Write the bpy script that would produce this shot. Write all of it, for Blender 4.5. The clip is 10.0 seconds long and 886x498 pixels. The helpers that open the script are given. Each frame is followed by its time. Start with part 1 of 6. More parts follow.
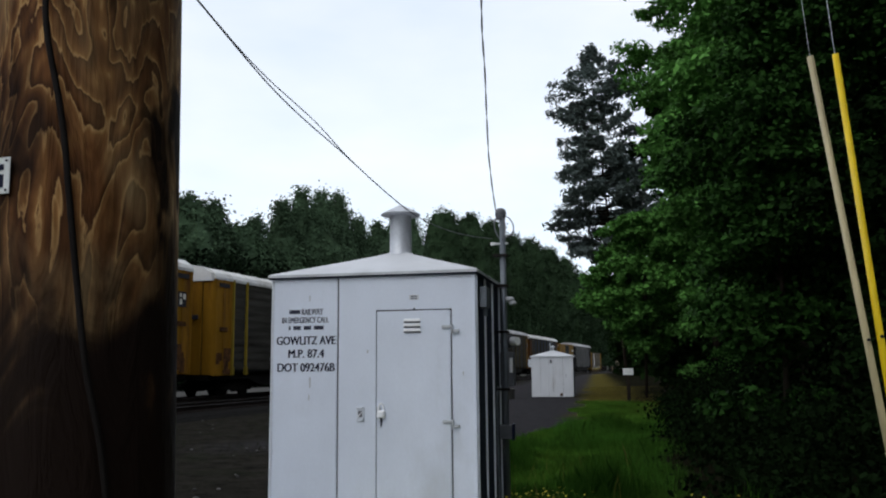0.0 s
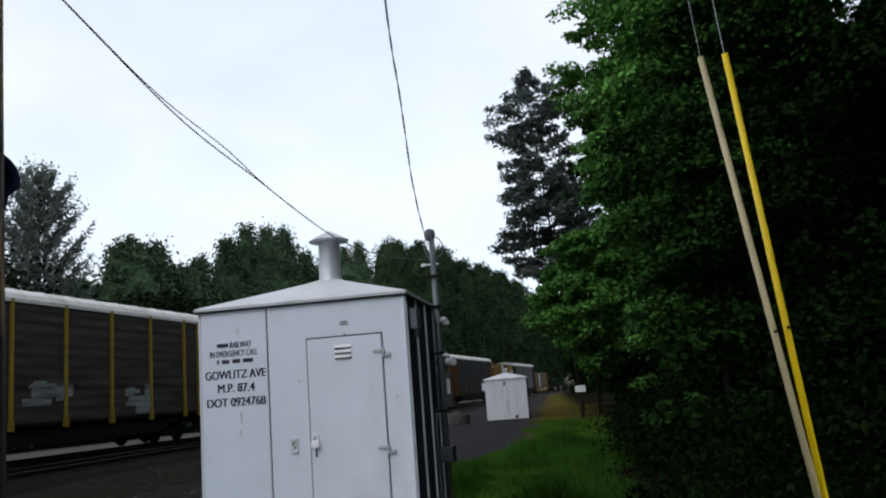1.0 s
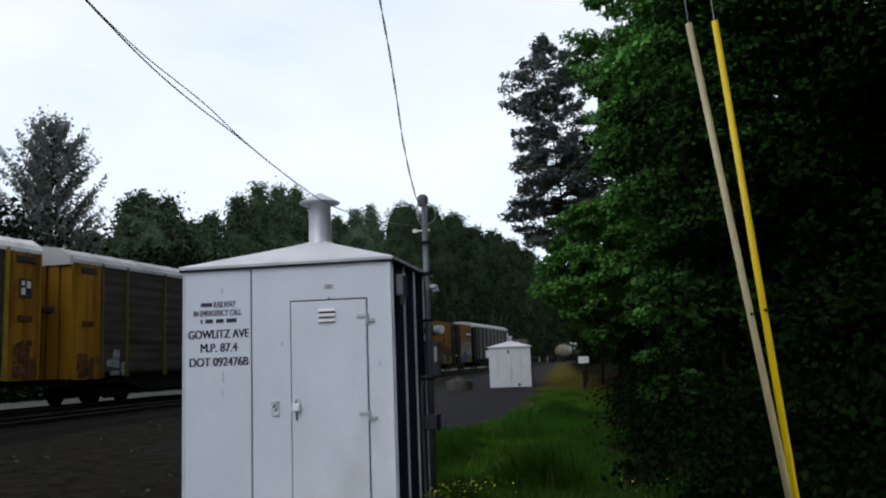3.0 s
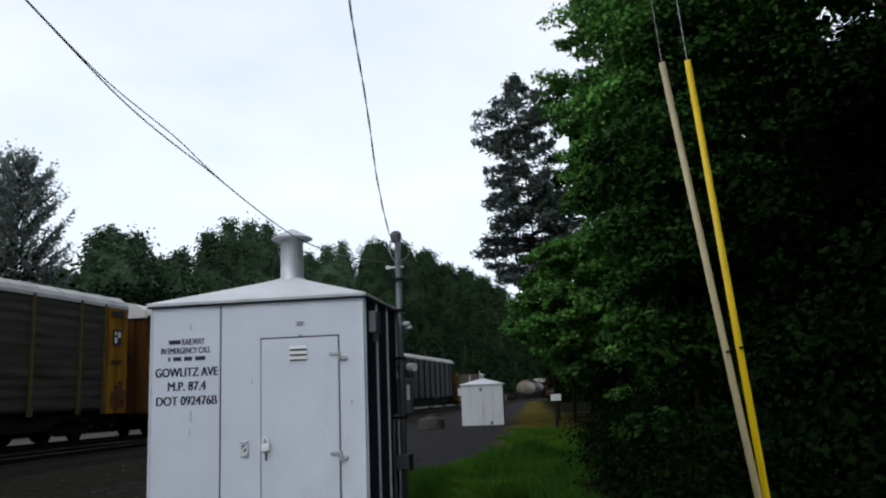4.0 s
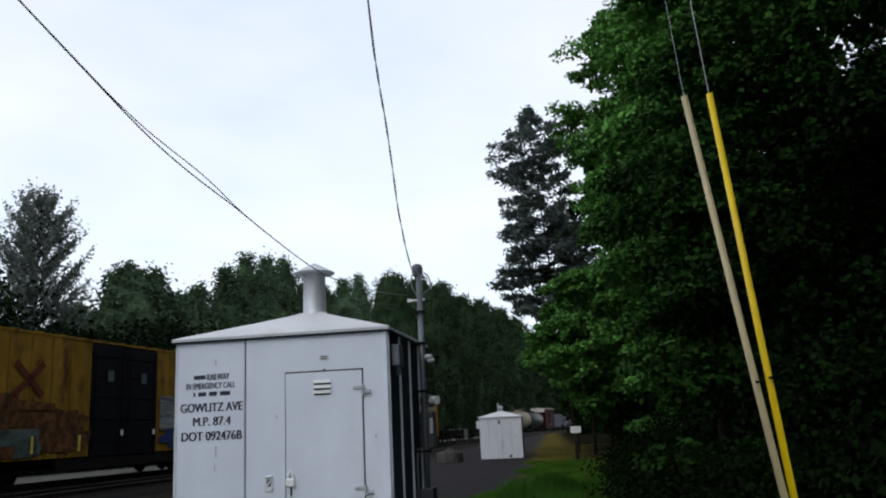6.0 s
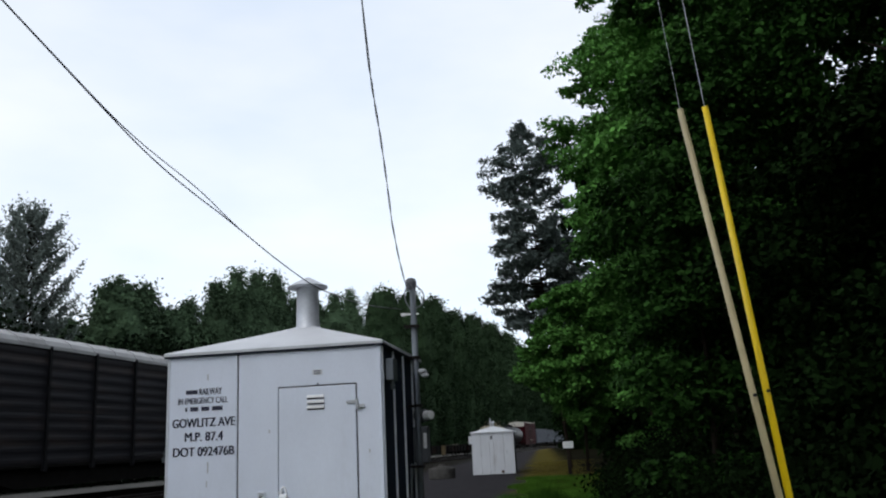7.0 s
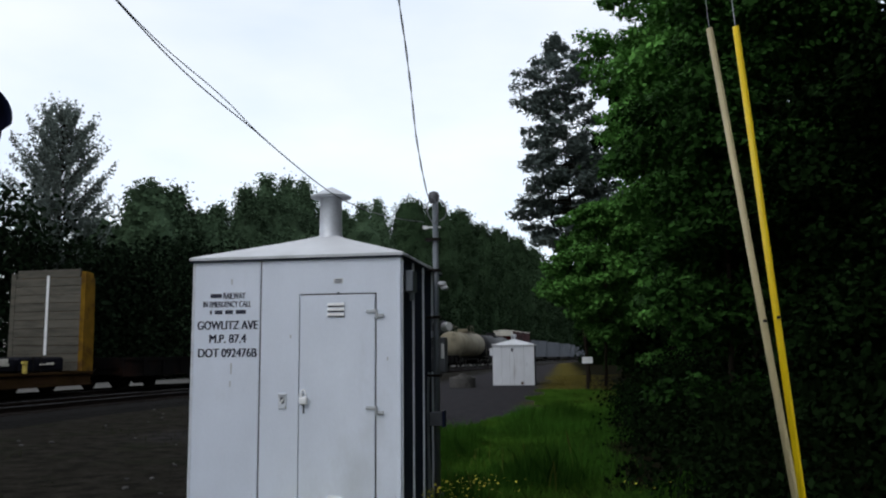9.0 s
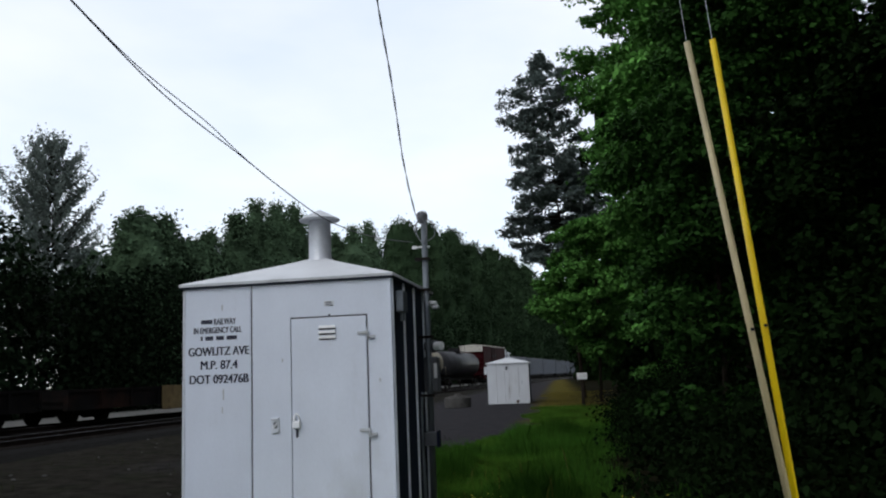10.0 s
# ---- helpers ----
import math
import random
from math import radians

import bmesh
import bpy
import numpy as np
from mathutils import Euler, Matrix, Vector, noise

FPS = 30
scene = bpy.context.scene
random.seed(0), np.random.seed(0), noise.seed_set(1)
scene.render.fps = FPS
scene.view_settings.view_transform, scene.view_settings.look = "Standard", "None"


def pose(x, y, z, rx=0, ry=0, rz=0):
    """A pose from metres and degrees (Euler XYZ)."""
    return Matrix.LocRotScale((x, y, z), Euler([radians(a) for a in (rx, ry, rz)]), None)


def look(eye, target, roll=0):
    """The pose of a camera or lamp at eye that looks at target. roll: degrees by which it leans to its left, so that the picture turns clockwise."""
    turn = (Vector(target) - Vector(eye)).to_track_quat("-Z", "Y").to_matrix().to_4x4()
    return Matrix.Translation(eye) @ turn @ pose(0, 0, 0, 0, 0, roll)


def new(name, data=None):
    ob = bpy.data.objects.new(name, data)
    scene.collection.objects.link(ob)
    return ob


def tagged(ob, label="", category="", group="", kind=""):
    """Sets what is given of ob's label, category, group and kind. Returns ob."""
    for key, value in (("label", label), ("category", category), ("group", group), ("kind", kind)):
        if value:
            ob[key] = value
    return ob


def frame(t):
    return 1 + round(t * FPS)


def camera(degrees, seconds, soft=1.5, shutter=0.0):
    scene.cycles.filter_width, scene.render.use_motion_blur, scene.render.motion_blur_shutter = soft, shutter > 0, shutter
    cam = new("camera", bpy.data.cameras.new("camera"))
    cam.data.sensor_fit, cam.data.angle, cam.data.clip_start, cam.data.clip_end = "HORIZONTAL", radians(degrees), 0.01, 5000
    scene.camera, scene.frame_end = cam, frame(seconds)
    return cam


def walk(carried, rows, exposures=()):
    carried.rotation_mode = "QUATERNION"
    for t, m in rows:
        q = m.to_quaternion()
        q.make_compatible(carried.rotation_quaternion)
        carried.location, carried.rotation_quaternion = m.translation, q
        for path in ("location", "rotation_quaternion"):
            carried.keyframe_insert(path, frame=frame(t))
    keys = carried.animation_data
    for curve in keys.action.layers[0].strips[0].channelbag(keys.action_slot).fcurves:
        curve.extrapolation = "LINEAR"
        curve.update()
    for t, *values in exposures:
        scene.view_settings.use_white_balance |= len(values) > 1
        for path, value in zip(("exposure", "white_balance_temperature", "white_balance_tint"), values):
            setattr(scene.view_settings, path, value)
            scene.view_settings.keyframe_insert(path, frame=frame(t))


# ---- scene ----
cam = camera(2 * math.degrees(math.atan(784 / 1450)), 10.0, soft=2.1)
PATH = [
    (0.0, pose(-0.395, -0.064, 1.553, 97.95, 0.54, -2.54)),
    (0.2, pose(-0.371, -0.047, 1.543, 98.18, 2.03, -3.80)),
    (0.3, pose(-0.360, -0.038, 1.538, 98.48, 2.78, -3.87)),
    (0.5, pose(-0.336, -0.021, 1.528, 98.74, 4.27, -4.99)),
    (0.7, pose(-0.279, -0.021, 1.513, 98.35, 4.29, -5.28)),
    (0.8, pose(-0.251, -0.021, 1.505, 100.49, 4.30, -5.17)),
    (1.0, pose(-0.194, -0.021, 1.490, 99.82, 4.32, -5.45)),
    (1.2, pose(-0.155, 0.021, 1.503, 99.46, 3.79, -3.73)),
    (1.3, pose(-0.136, 0.041, 1.509, 100.14, 3.53, -3.77)),
    (1.5, pose(-0.097, 0.083, 1.522, 98.77, 3.00, -4.55)),
    (1.7, pose(-0.083, 0.074, 1.519, 97.99, 2.20, -3.95)),
    (1.8, pose(-0.077, 0.070, 1.518, 97.06, 1.81, -4.95)),
    (2.0, pose(-0.063, 0.061, 1.515, 98.11, 1.01, -3.35)),
    (2.2, pose(-0.038, 0.037, 1.509, 96.96, 0.85, -2.02)),
    (2.3, pose(-0.025, 0.024, 1.506, 97.22, 0.77, 0.13)),
    (2.5, pose(0.000, 0.000, 1.500, 98.81, 0.61, -0.00)),
    (2.7, pose(0.009, 0.035, 1.503, 98.32, 1.21, 0.15)),
    (2.8, pose(0.013, 0.052, 1.504, 98.32, 1.51, -0.77)),
    (3.0, pose(0.022, 0.087, 1.507, 97.46, 2.11, -4.87)),
    (3.2, pose(0.020, 0.096, 1.508, 97.26, 2.13, -6.37)),
    (4.3, pose(0.013, 0.142, 1.514, 100.70, 2.21, -7.25)),
    (4.5, pose(0.012, 0.150, 1.515, 100.96, 2.22, -7.79)),
    (4.7, pose(0.005, 0.158, 1.516, 103.37, 2.37, -8.09)),
    (4.8, pose(0.002, 0.161, 1.517, 104.24, 2.44, -8.75)),
    (5.0, pose(-0.005, 0.169, 1.518, 104.77, 2.59, -8.51)),
    (5.2, pose(-0.013, 0.163, 1.519, 104.18, 2.66, -7.88)),
    (5.3, pose(-0.016, 0.161, 1.520, 103.82, 2.70, -7.99)),
    (5.5, pose(-0.024, 0.155, 1.521, 102.21, 2.77, -6.62)),
    (5.7, pose(-0.034, 0.128, 1.518, 101.57, 2.74, -6.47)),
    (5.8, pose(-0.038, 0.115, 1.517, 102.04, 2.72, -6.00)),
    (6.0, pose(-0.048, 0.088, 1.514, 102.24, 2.69, -5.66)),
    (6.2, pose(-0.053, 0.092, 1.513, 103.16, 2.71, -5.71)),
    (7.3, pose(-0.076, 0.114, 1.506, 103.34, 2.85, -6.32)),
    (7.5, pose(-0.080, 0.118, 1.505, 103.54, 2.87, -6.11)),
    (7.7, pose(-0.081, 0.114, 1.505, 103.79, 2.79, -6.25)),
    (7.8, pose(-0.082, 0.113, 1.506, 103.81, 2.76, -6.15)),
    (8.0, pose(-0.083, 0.109, 1.506, 101.98, 2.68, -5.98)),
    (8.2, pose(-0.068, 0.103, 1.514, 99.84, 2.00, -4.00)),
    (8.3, pose(-0.061, 0.099, 1.518, 98.69, 1.67, -4.99)),
    (8.5, pose(-0.046, 0.093, 1.526, 99.28, 0.99, -4.29)),
    (8.7, pose(-0.035, 0.088, 1.522, 97.86, 0.81, -4.15)),
    (8.8, pose(-0.029, 0.085, 1.520, 97.07, 0.71, -4.38)),
    (9.0, pose(-0.018, 0.080, 1.516, 97.20, 0.53, -4.67)),
    (9.2, pose(-0.016, 0.074, 1.513, 97.70, 1.00, -5.60)),
    (9.3, pose(-0.015, 0.071, 1.512, 98.59, 1.23, -5.51)),
    (9.5, pose(-0.013, 0.065, 1.509, 98.39, 1.70, -4.77)),
    (9.7, pose(-0.008, 0.065, 1.507, 98.55, 1.94, -5.01)),
    (9.8, pose(-0.006, 0.064, 1.507, 98.62, 2.06, -5.41)),
    (10.0, pose(-0.001, 0.064, 1.505, 98.60, 2.30, -5.03)),
]
walk(cam, PATH, exposures=[(0.0, 0.0), (10.0, 0.0)])

# ---------------------------------------------------------------- light
world = bpy.data.worlds.new("overcast_sky")
scene.world = world
world.use_nodes = True
wn, wl = world.node_tree.nodes, world.node_tree.links
wn.clear()
w_out = wn.new("ShaderNodeOutputWorld")
w_bg = wn.new("ShaderNodeBackground")
w_sky = wn.new("ShaderNodeTexSky")
w_sky.sky_type = "NISHITA"
w_sky.sun_disc = False
w_sky.sun_elevation = radians(48)
w_sky.sun_rotation = radians(225)
w_bg.inputs[1].default_value = 0.06
wl.new(w_sky.outputs[0], w_bg.inputs[0])
w_cl = wn.new("ShaderNodeBackground")
w_tc = wn.new("ShaderNodeTexCoord")
w_map = wn.new("ShaderNodeMapping")
w_map.inputs["Scale"].default_value = (1.0, 1.0, 2.6)
w_no = wn.new("ShaderNodeTexNoise")
w_no.inputs["Scale"].default_value = 2.6
w_no.inputs["Detail"].default_value = 5.0
w_no.inputs["Roughness"].default_value = 0.5
w_rp = wn.new("ShaderNodeValToRGB")
w_rp.color_ramp.elements[0].position = 0.3
w_rp.color_ramp.elements[0].color = (0.76, 0.83, 0.92, 1)
w_rp.color_ramp.elements[1].position = 0.66
w_rp.color_ramp.elements[1].color = (0.97, 0.985, 1.0, 1)
wl.new(w_tc.outputs["Generated"], w_map.inputs[0])
wl.new(w_map.outputs[0], w_no.inputs["Vector"])
wl.new(w_no.outputs["Fac"], w_rp.inputs[0])
wl.new(w_rp.outputs[0], w_cl.inputs[0])
w_cl.inputs[1].default_value = 0.88
w_add = wn.new("ShaderNodeAddShader")
wl.new(w_bg.outputs[0], w_add.inputs[0])
wl.new(w_cl.outputs[0], w_add.inputs[1])
wl.new(w_add.outputs[0], w_out.inputs[0])

sun = new("sun", bpy.data.lights.new("sun", "SUN"))
sun.data.energy = 0.50
sun.data.angle = radians(25)
sun.data.color = (1.0, 0.97, 0.93)
sun.matrix_world = look((-24, -16, 38), (0, 8, 0))


# ---------------------------------------------------------------- materials
def mat(name, base, rough=0.6, metal=0.0, var=0.25, scale=6.0, bump=0.15, bscale=40.0, dirt=None, dirt_amt=0.4,
        dirt_scale=1.6, stretch=(1, 1, 1), by_object=0.0, by_island=0.0, trans=0.0, spec=0.03):
    """A worn surface: base colour varied at two scales, an optional second colour in patches, fine relief."""
    m = bpy.data.materials.new(name)
    m.use_nodes = True
    n, l = m.node_tree.nodes, m.node_tree.links
    b = n["Principled BSDF"]
    tc = n.new("ShaderNodeTexCoord")
    mp = n.new("ShaderNodeMapping")
    mp.inputs["Scale"].default_value = stretch
    l.new(tc.outputs["Object"], mp.inputs[0])
    n1 = n.new("ShaderNodeTexNoise")
    n1.inputs["Scale"].default_value = scale
    n1.inputs["Detail"].default_value = 6
    l.new(mp.outputs[0], n1.inputs["Vector"])
    n2 = n.new("ShaderNodeTexNoise")
    n2.inputs["Scale"].default_value = bscale
    n2.inputs["Detail"].default_value = 4
    l.new(mp.outputs[0], n2.inputs["Vector"])
    rp = n.new("ShaderNodeValToRGB")
    lo = tuple(c * (1 - var) for c in base)
    hi = tuple(min(1, c * (1 + var)) for c in base)
    rp.color_ramp.elements[0].position, rp.color_ramp.elements[0].color = 0.3, (*lo, 1)
    rp.color_ramp.elements[1].position, rp.color_ramp.elements[1].color = 0.7, (*hi, 1)
    l.new(n1.outputs["Fac"], rp.inputs[0])
    col = rp.outputs[0]
    fine = n.new("ShaderNodeMixRGB")
    fine.blend_type = "MULTIPLY"
    fine.inputs[0].default_value = min(1, var * 1.6)
    l.new(col, fine.inputs[1])
    l.new(n2.outputs["Fac"], fine.inputs[2])
    gain = n.new("ShaderNodeMixRGB")
    gain.blend_type = "MULTIPLY"
    gain.inputs[0].default_value = 1.0
    g = 1 + min(1, var * 1.6) * 0.75
    gain.inputs[2].default_value = (g, g, g, 1)
    l.new(fine.outputs[0], gain.inputs[1])
    col = gain.outputs[0]
    if dirt:
        n3 = n.new("ShaderNodeTexNoise")
        n3.inputs["Scale"].default_value = dirt_scale
        n3.inputs["Detail"].default_value = 8
        n3.inputs["Roughness"].default_value = 0.65
        l.new(mp.outputs[0], n3.inputs["Vector"])
        r3 = n.new("ShaderNodeValToRGB")
        r3.color_ramp.elements[0].position = 0.62 - 0.3 * dirt_amt
        r3.color_ramp.elements[1].position = 0.80 - 0.3 * dirt_amt
        l.new(n3.outputs["Fac"], r3.inputs[0])
        mx = n.new("ShaderNodeMixRGB")
        l.new(r3.outputs[0], mx.inputs[0])
        l.new(col, mx.inputs[1])
        mx.inputs[2].default_value = (*dirt, 1)
        col = mx.outputs[0]
    if by_object or by_island:
        src = n.new("ShaderNodeObjectInfo").outputs["Random"] if by_object else n.new("ShaderNodeNewGeometry").outputs["Random Per Island"]
        mr = n.new("ShaderNodeMapRange")
        amt = by_object or by_island
        mr.inputs["To Min"].default_value, mr.inputs["To Max"].default_value = 1 - amt, 1 + amt
        l.new(src, mr.inputs["Value"])
        mv = n.new("ShaderNodeVectorMath")
        mv.operation = "SCALE"
        l.new(col, mv.inputs[0])
        l.new(mr.outputs[0], mv.inputs["Scale"])
        col = mv.outputs[0]
    l.new(col, b.inputs["Base Color"])
    b.inputs["Roughness"].default_value = rough
    b.inputs["Metallic"].default_value = metal
    b.inputs["Specular IOR Level"].default_value = spec
    if bump:
        bp = n.new("ShaderNodeBump")
        bp.inputs["Strength"].default_value = bump
        bp.inputs["Distance"].default_value = 0.02
        l.new(n2.outputs["Fac"], bp.inputs["Height"])
        l.new(bp.outputs[0], b.inputs["Normal"])
    if trans:
        tr = n.new("ShaderNodeBsdfTranslucent")
        l.new(col, tr.inputs["Color"])
        ms = n.new("ShaderNodeMixShader")
        ms.inputs[0].default_value = trans
        l.new(b.outputs[0], ms.inputs[1])
        l.new(tr.outputs[0], ms.inputs[2])
        l.new(ms.outputs[0], n["Material Output"].inputs["Surface"])
    return m


M = {}
M["shed_paint"] = mat("shed_paint", (0.70, 0.75, 0.845), 0.45, 0, 0.05, 2.5, 0.03, 60, dirt=(0.60, 0.64, 0.70), dirt_amt=0.18, dirt_scale=1.1, stretch=(1, 1, 0.5), spec=0.4)
# near-black tone that paints shade onto the sheds' side walls
M["shed_shade"] = mat("shed_shade", (0.020, 0.026, 0.042), 0.6, 0, 0.2, 3, 0.08, 50, dirt=(0.04, 0.046, 0.062), dirt_amt=0.3, stretch=(1, 1, 0.2))
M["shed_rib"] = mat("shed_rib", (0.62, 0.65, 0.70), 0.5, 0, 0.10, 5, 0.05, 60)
M["shed_roof"] = mat("shed_roof", (0.55, 0.56, 0.58), 0.5, 0, 0.1, 2, 0.06, 50, dirt=(0.38, 0.39, 0.40), dirt_amt=0.3, spec=0.4)
M["zinc"] = mat("zinc", (0.50, 0.52, 0.55), 0.42, 0.35, 0.12, 4, 0.05, 40, dirt=(0.33, 0.33, 0.34), dirt_amt=0.3, spec=0.4)
M["steel"] = mat("steel", (0.92, 0.93, 0.95), 0.30, 0.1, 0.05, 8, 0.03, 60, spec=0.6)
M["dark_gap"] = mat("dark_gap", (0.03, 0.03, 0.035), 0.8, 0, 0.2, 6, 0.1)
M["letter"] = mat("letter", (0.016, 0.018, 0.035), 0.6, 0, 0.25, 12, 0, 60)
M["letter_thin"] = mat("letter_thin", (0.05, 0.053, 0.075), 0.6, 0, 0.3, 20, 0, 60)
M["mast_pipe"] = mat("mast_pipe", (0.13, 0.145, 0.16), 0.45, 0.5, 0.15, 6, 0.05, 50)
M["box_grey"] = mat("box_grey", (0.11, 0.115, 0.125), 0.5, 0.1, 0.15, 6, 0.05, 50)
M["meter_white"] = mat("meter_white", (0.70, 0.70, 0.70), 0.35, 0, 0.1, 6, 0.02, 50, spec=0.4)
M["cable"] = mat("cable", (0.16, 0.165, 0.18), 0.55, 0.2, 0.2, 10, 0.05, 80)
M["cable_black"] = mat("cable_black", (0.015, 0.013, 0.012), 0.6, 0, 0.2, 10, 0.05, 80)
M["concrete"] = mat("concrete", (0.075, 0.072, 0.068), 0.9, 0, 0.25, 4, 0.3, 30, dirt=(0.045, 0.043, 0.04), dirt_amt=0.4)
M["white_sheet"] = mat("white_sheet", (0.60, 0.62, 0.65), 0.55, 0, 0.06, 4, 0.05, 30, dirt=(0.47, 0.47, 0.48), dirt_amt=0.12, stretch=(1, 1, 0.25), spec=0.4)
M["post_wood"] = mat("post_wood", (0.022, 0.018, 0.014), 0.9, 0, 0.3, 4, 0.3, 30)
M["sign_white"] = mat("sign_white", (0.75, 0.76, 0.76), 0.4, 0, 0.05, 5, 0.02, spec=0.4)
M["guard_yellow"] = mat("guard_yellow", (0.78, 0.56, 0.008), 0.38, 0, 0.08, 5, 0.03, 40, dirt=(0.45, 0.33, 0.03), dirt_amt=0.12, stretch=(1, 1, 0.3), spec=0.4)
M["guard_tan"] = mat("guard_tan", (0.52, 0.44, 0.25), 0.5, 0, 0.12, 6, 0.05, 40, dirt=(0.30, 0.26, 0.17), dirt_amt=0.25, stretch=(1, 1, 0.3), spec=0.4)
M["signal_black"] = mat("signal_black", (0.013, 0.016, 0.040), 0.45, 0, 0.2, 6, 0.03, 40)
M["signal_alu"] = mat("signal_alu", (0.13, 0.14, 0.16), 0.5, 0.4, 0.2, 6, 0.05, 40)
M["red_lens"] = mat("red_lens", (0.30, 0.012, 0.008), 0.2, 0, 0.1, 20, 0.02, 60)
M["ballast"] = mat("ballast", (0.0075, 0.007, 0.0065), 0.95, 0, 0.5, 9, 0.9, 28)
M["rail_side"] = mat("rail_side", (0.016, 0.012, 0.010), 0.7, 0.2, 0.2, 6, 0.1, 40)
M["rail_top"] = mat("rail_top", (0.085, 0.085, 0.09), 0.55, 0.6, 0.2, 6, 0.02, 40, spec=0.2)
M["tie"] = mat("tie", (0.011, 0.009, 0.008), 0.9, 0, 0.35, 8, 0.3, 30, by_object=0.3)
M["gravel_pale"] = mat("gravel_pale", (0.115, 0.112, 0.105), 0.95, 0, 0.3, 5, 0.6, 25)
M["stone"] = mat("stone", (0.075, 0.073, 0.07), 0.9, 0, 0.3, 10, 0.4, 30, by_island=0.4)
M["rack_side"] = mat("rack_side", (0.042, 0.040, 0.034), 0.8, 0.0, 0.35, 1.2, 0.15, 30, dirt=(0.018, 0.016, 0.014), dirt_amt=0.5, dirt_scale=0.5, stretch=(0.25, 1, 3))
M["rack_side_blue"] = mat("rack_side_blue", (0.030, 0.036, 0.046), 0.8, 0.0, 0.3, 1.2, 0.15, 30, dirt=(0.016, 0.017, 0.021), dirt_amt=0.5, dirt_scale=0.5, stretch=(0.25, 1, 3))
M["rack_side_black"] = mat("rack_side_black", (0.011, 0.011, 0.014), 0.55, 0.0, 0.4, 1.2, 0.15, 30, dirt=(0.030, 0.022, 0.019), dirt_amt=0.42, dirt_scale=0.6, stretch=(0.25, 1, 3), spec=0.15)
M["rack_post"] = mat("rack_post", (0.20, 0.145, 0.02), 0.6, 0, 0.25, 3, 0.1, 30, dirt=(0.12, 0.08, 0.03), dirt_amt=0.35, stretch=(1, 1, 0.4))
M["rack_post_dull"] = mat("rack_post_dull", (0.075, 0.058, 0.02), 0.6, 0, 0.25, 3, 0.1, 30, dirt=(0.05, 0.045, 0.03), dirt_amt=0.4, stretch=(1, 1, 0.4))
M["rack_post_black"] = mat("rack_post_black", (0.011, 0.011, 0.012), 0.6, 0, 0.2, 3, 0.1, 30)
M["rack_yellow"] = mat("rack_yellow", (0.20, 0.100, 0.010), 0.55, 0, 0.25, 1.5, 0.1, 30, dirt=(0.085, 0.035, 0.009), dirt_amt=0.52, dirt_scale=1.4, stretch=(1, 1, 0.16))
M["rack_roof"] = mat("rack_roof", (0.56, 0.555, 0.54), 0.5, 0.1, 0.1, 1.2, 0.1, 20, dirt=(0.34, 0.32, 0.29), dirt_amt=0.33, dirt_scale=0.6)
M["rack_roof_grey"] = mat("rack_roof_grey", (0.36, 0.36, 0.36), 0.5, 0.1, 0.1, 1.2, 0.1, 20, dirt=(0.22, 0.215, 0.21), dirt_amt=0.33, dirt_scale=0.6)
M["underframe"] = mat("underframe", (0.008, 0.0075, 0.007), 0.8, 0.1, 0.3, 3, 0.2, 30)
M["truck_iron"] = mat("truck_iron", (0.010, 0.009, 0.008), 0.8, 0.2, 0.3, 4, 0.2, 30)
M["wheel_iron"] = mat("wheel_iron", (0.02, 0.017, 0.015), 0.55, 0.6, 0.3, 4, 0.1, 30)
M["box_yellow"] = mat("box_yellow", (0.165, 0.095, 0.013), 0.6, 0, 0.3, 1.2, 0.12, 25, dirt=(0.050, 0.023, 0.009), dirt_amt=0.46, dirt_scale=1.3, stretch=(1, 1, 0.5))
M["box_black"] = mat("box_black", (0.0048, 0.005, 0.0065), 0.6, 0, 0.3, 2, 0.1, 30, dirt=(0.010, 0.010, 0.012), dirt_amt=0.2)
M["rust_band"] = mat("rust_band", (0.085, 0.040, 0.016), 0.8, 0, 0.45, 4.0, 0.2, 25, dirt=(0.030, 0.016, 0.010), dirt_amt=0.55, dirt_scale=3.0)
M["rack_brown"] = mat("rack_brown", (0.070, 0.030, 0.010), 0.6, 0, 0.3, 1.5, 0.1, 30, dirt=(0.030, 0.015, 0.008), dirt_amt=0.5, dirt_scale=1.4, stretch=(1, 1, 0.16))
M["end_pale"] = mat("end_pale", (0.30, 0.22, 0.15), 0.7, 0, 0.2, 2, 0.1, 25, dirt=(0.12, 0.05, 0.022), dirt_amt=0.5, dirt_scale=1.8)
M["flat_rust"] = mat("flat_rust", (0.030, 0.017, 0.006), 0.75, 0, 0.35, 1.5, 0.2, 25, dirt=(0.036, 0.019, 0.010), dirt_amt=0.5, stretch=(0.6, 1, 1))
M["plank_grey"] = mat("plank_grey", (0.085, 0.08, 0.066), 0.85, 0, 0.25, 2, 0.25, 20, dirt=(0.11, 0.10, 0.08), dirt_amt=0.4, stretch=(0.5, 0.5, 4), by_object=0.15)
M["load_black"] = mat("load_black", (0.008, 0.0085, 0.012), 0.35, 0, 0.3, 3, 0.2, 12)
M["load_pale"] = mat("load_pale", (0.52, 0.50, 0.44), 0.6, 0, 0.2, 5, 0.1, 25)
M["stake_yellow"] = mat("stake_yellow", (0.42, 0.33, 0.08), 0.6, 0, 0.25, 5, 0.1, 25)
M["gondola"] = mat("gondola", (0.006, 0.0056, 0.0055), 0.8, 0.1, 0.35, 1.5, 0.2, 25, dirt=(0.022, 0.011, 0.008), dirt_amt=0.34, dirt_scale=0.6)
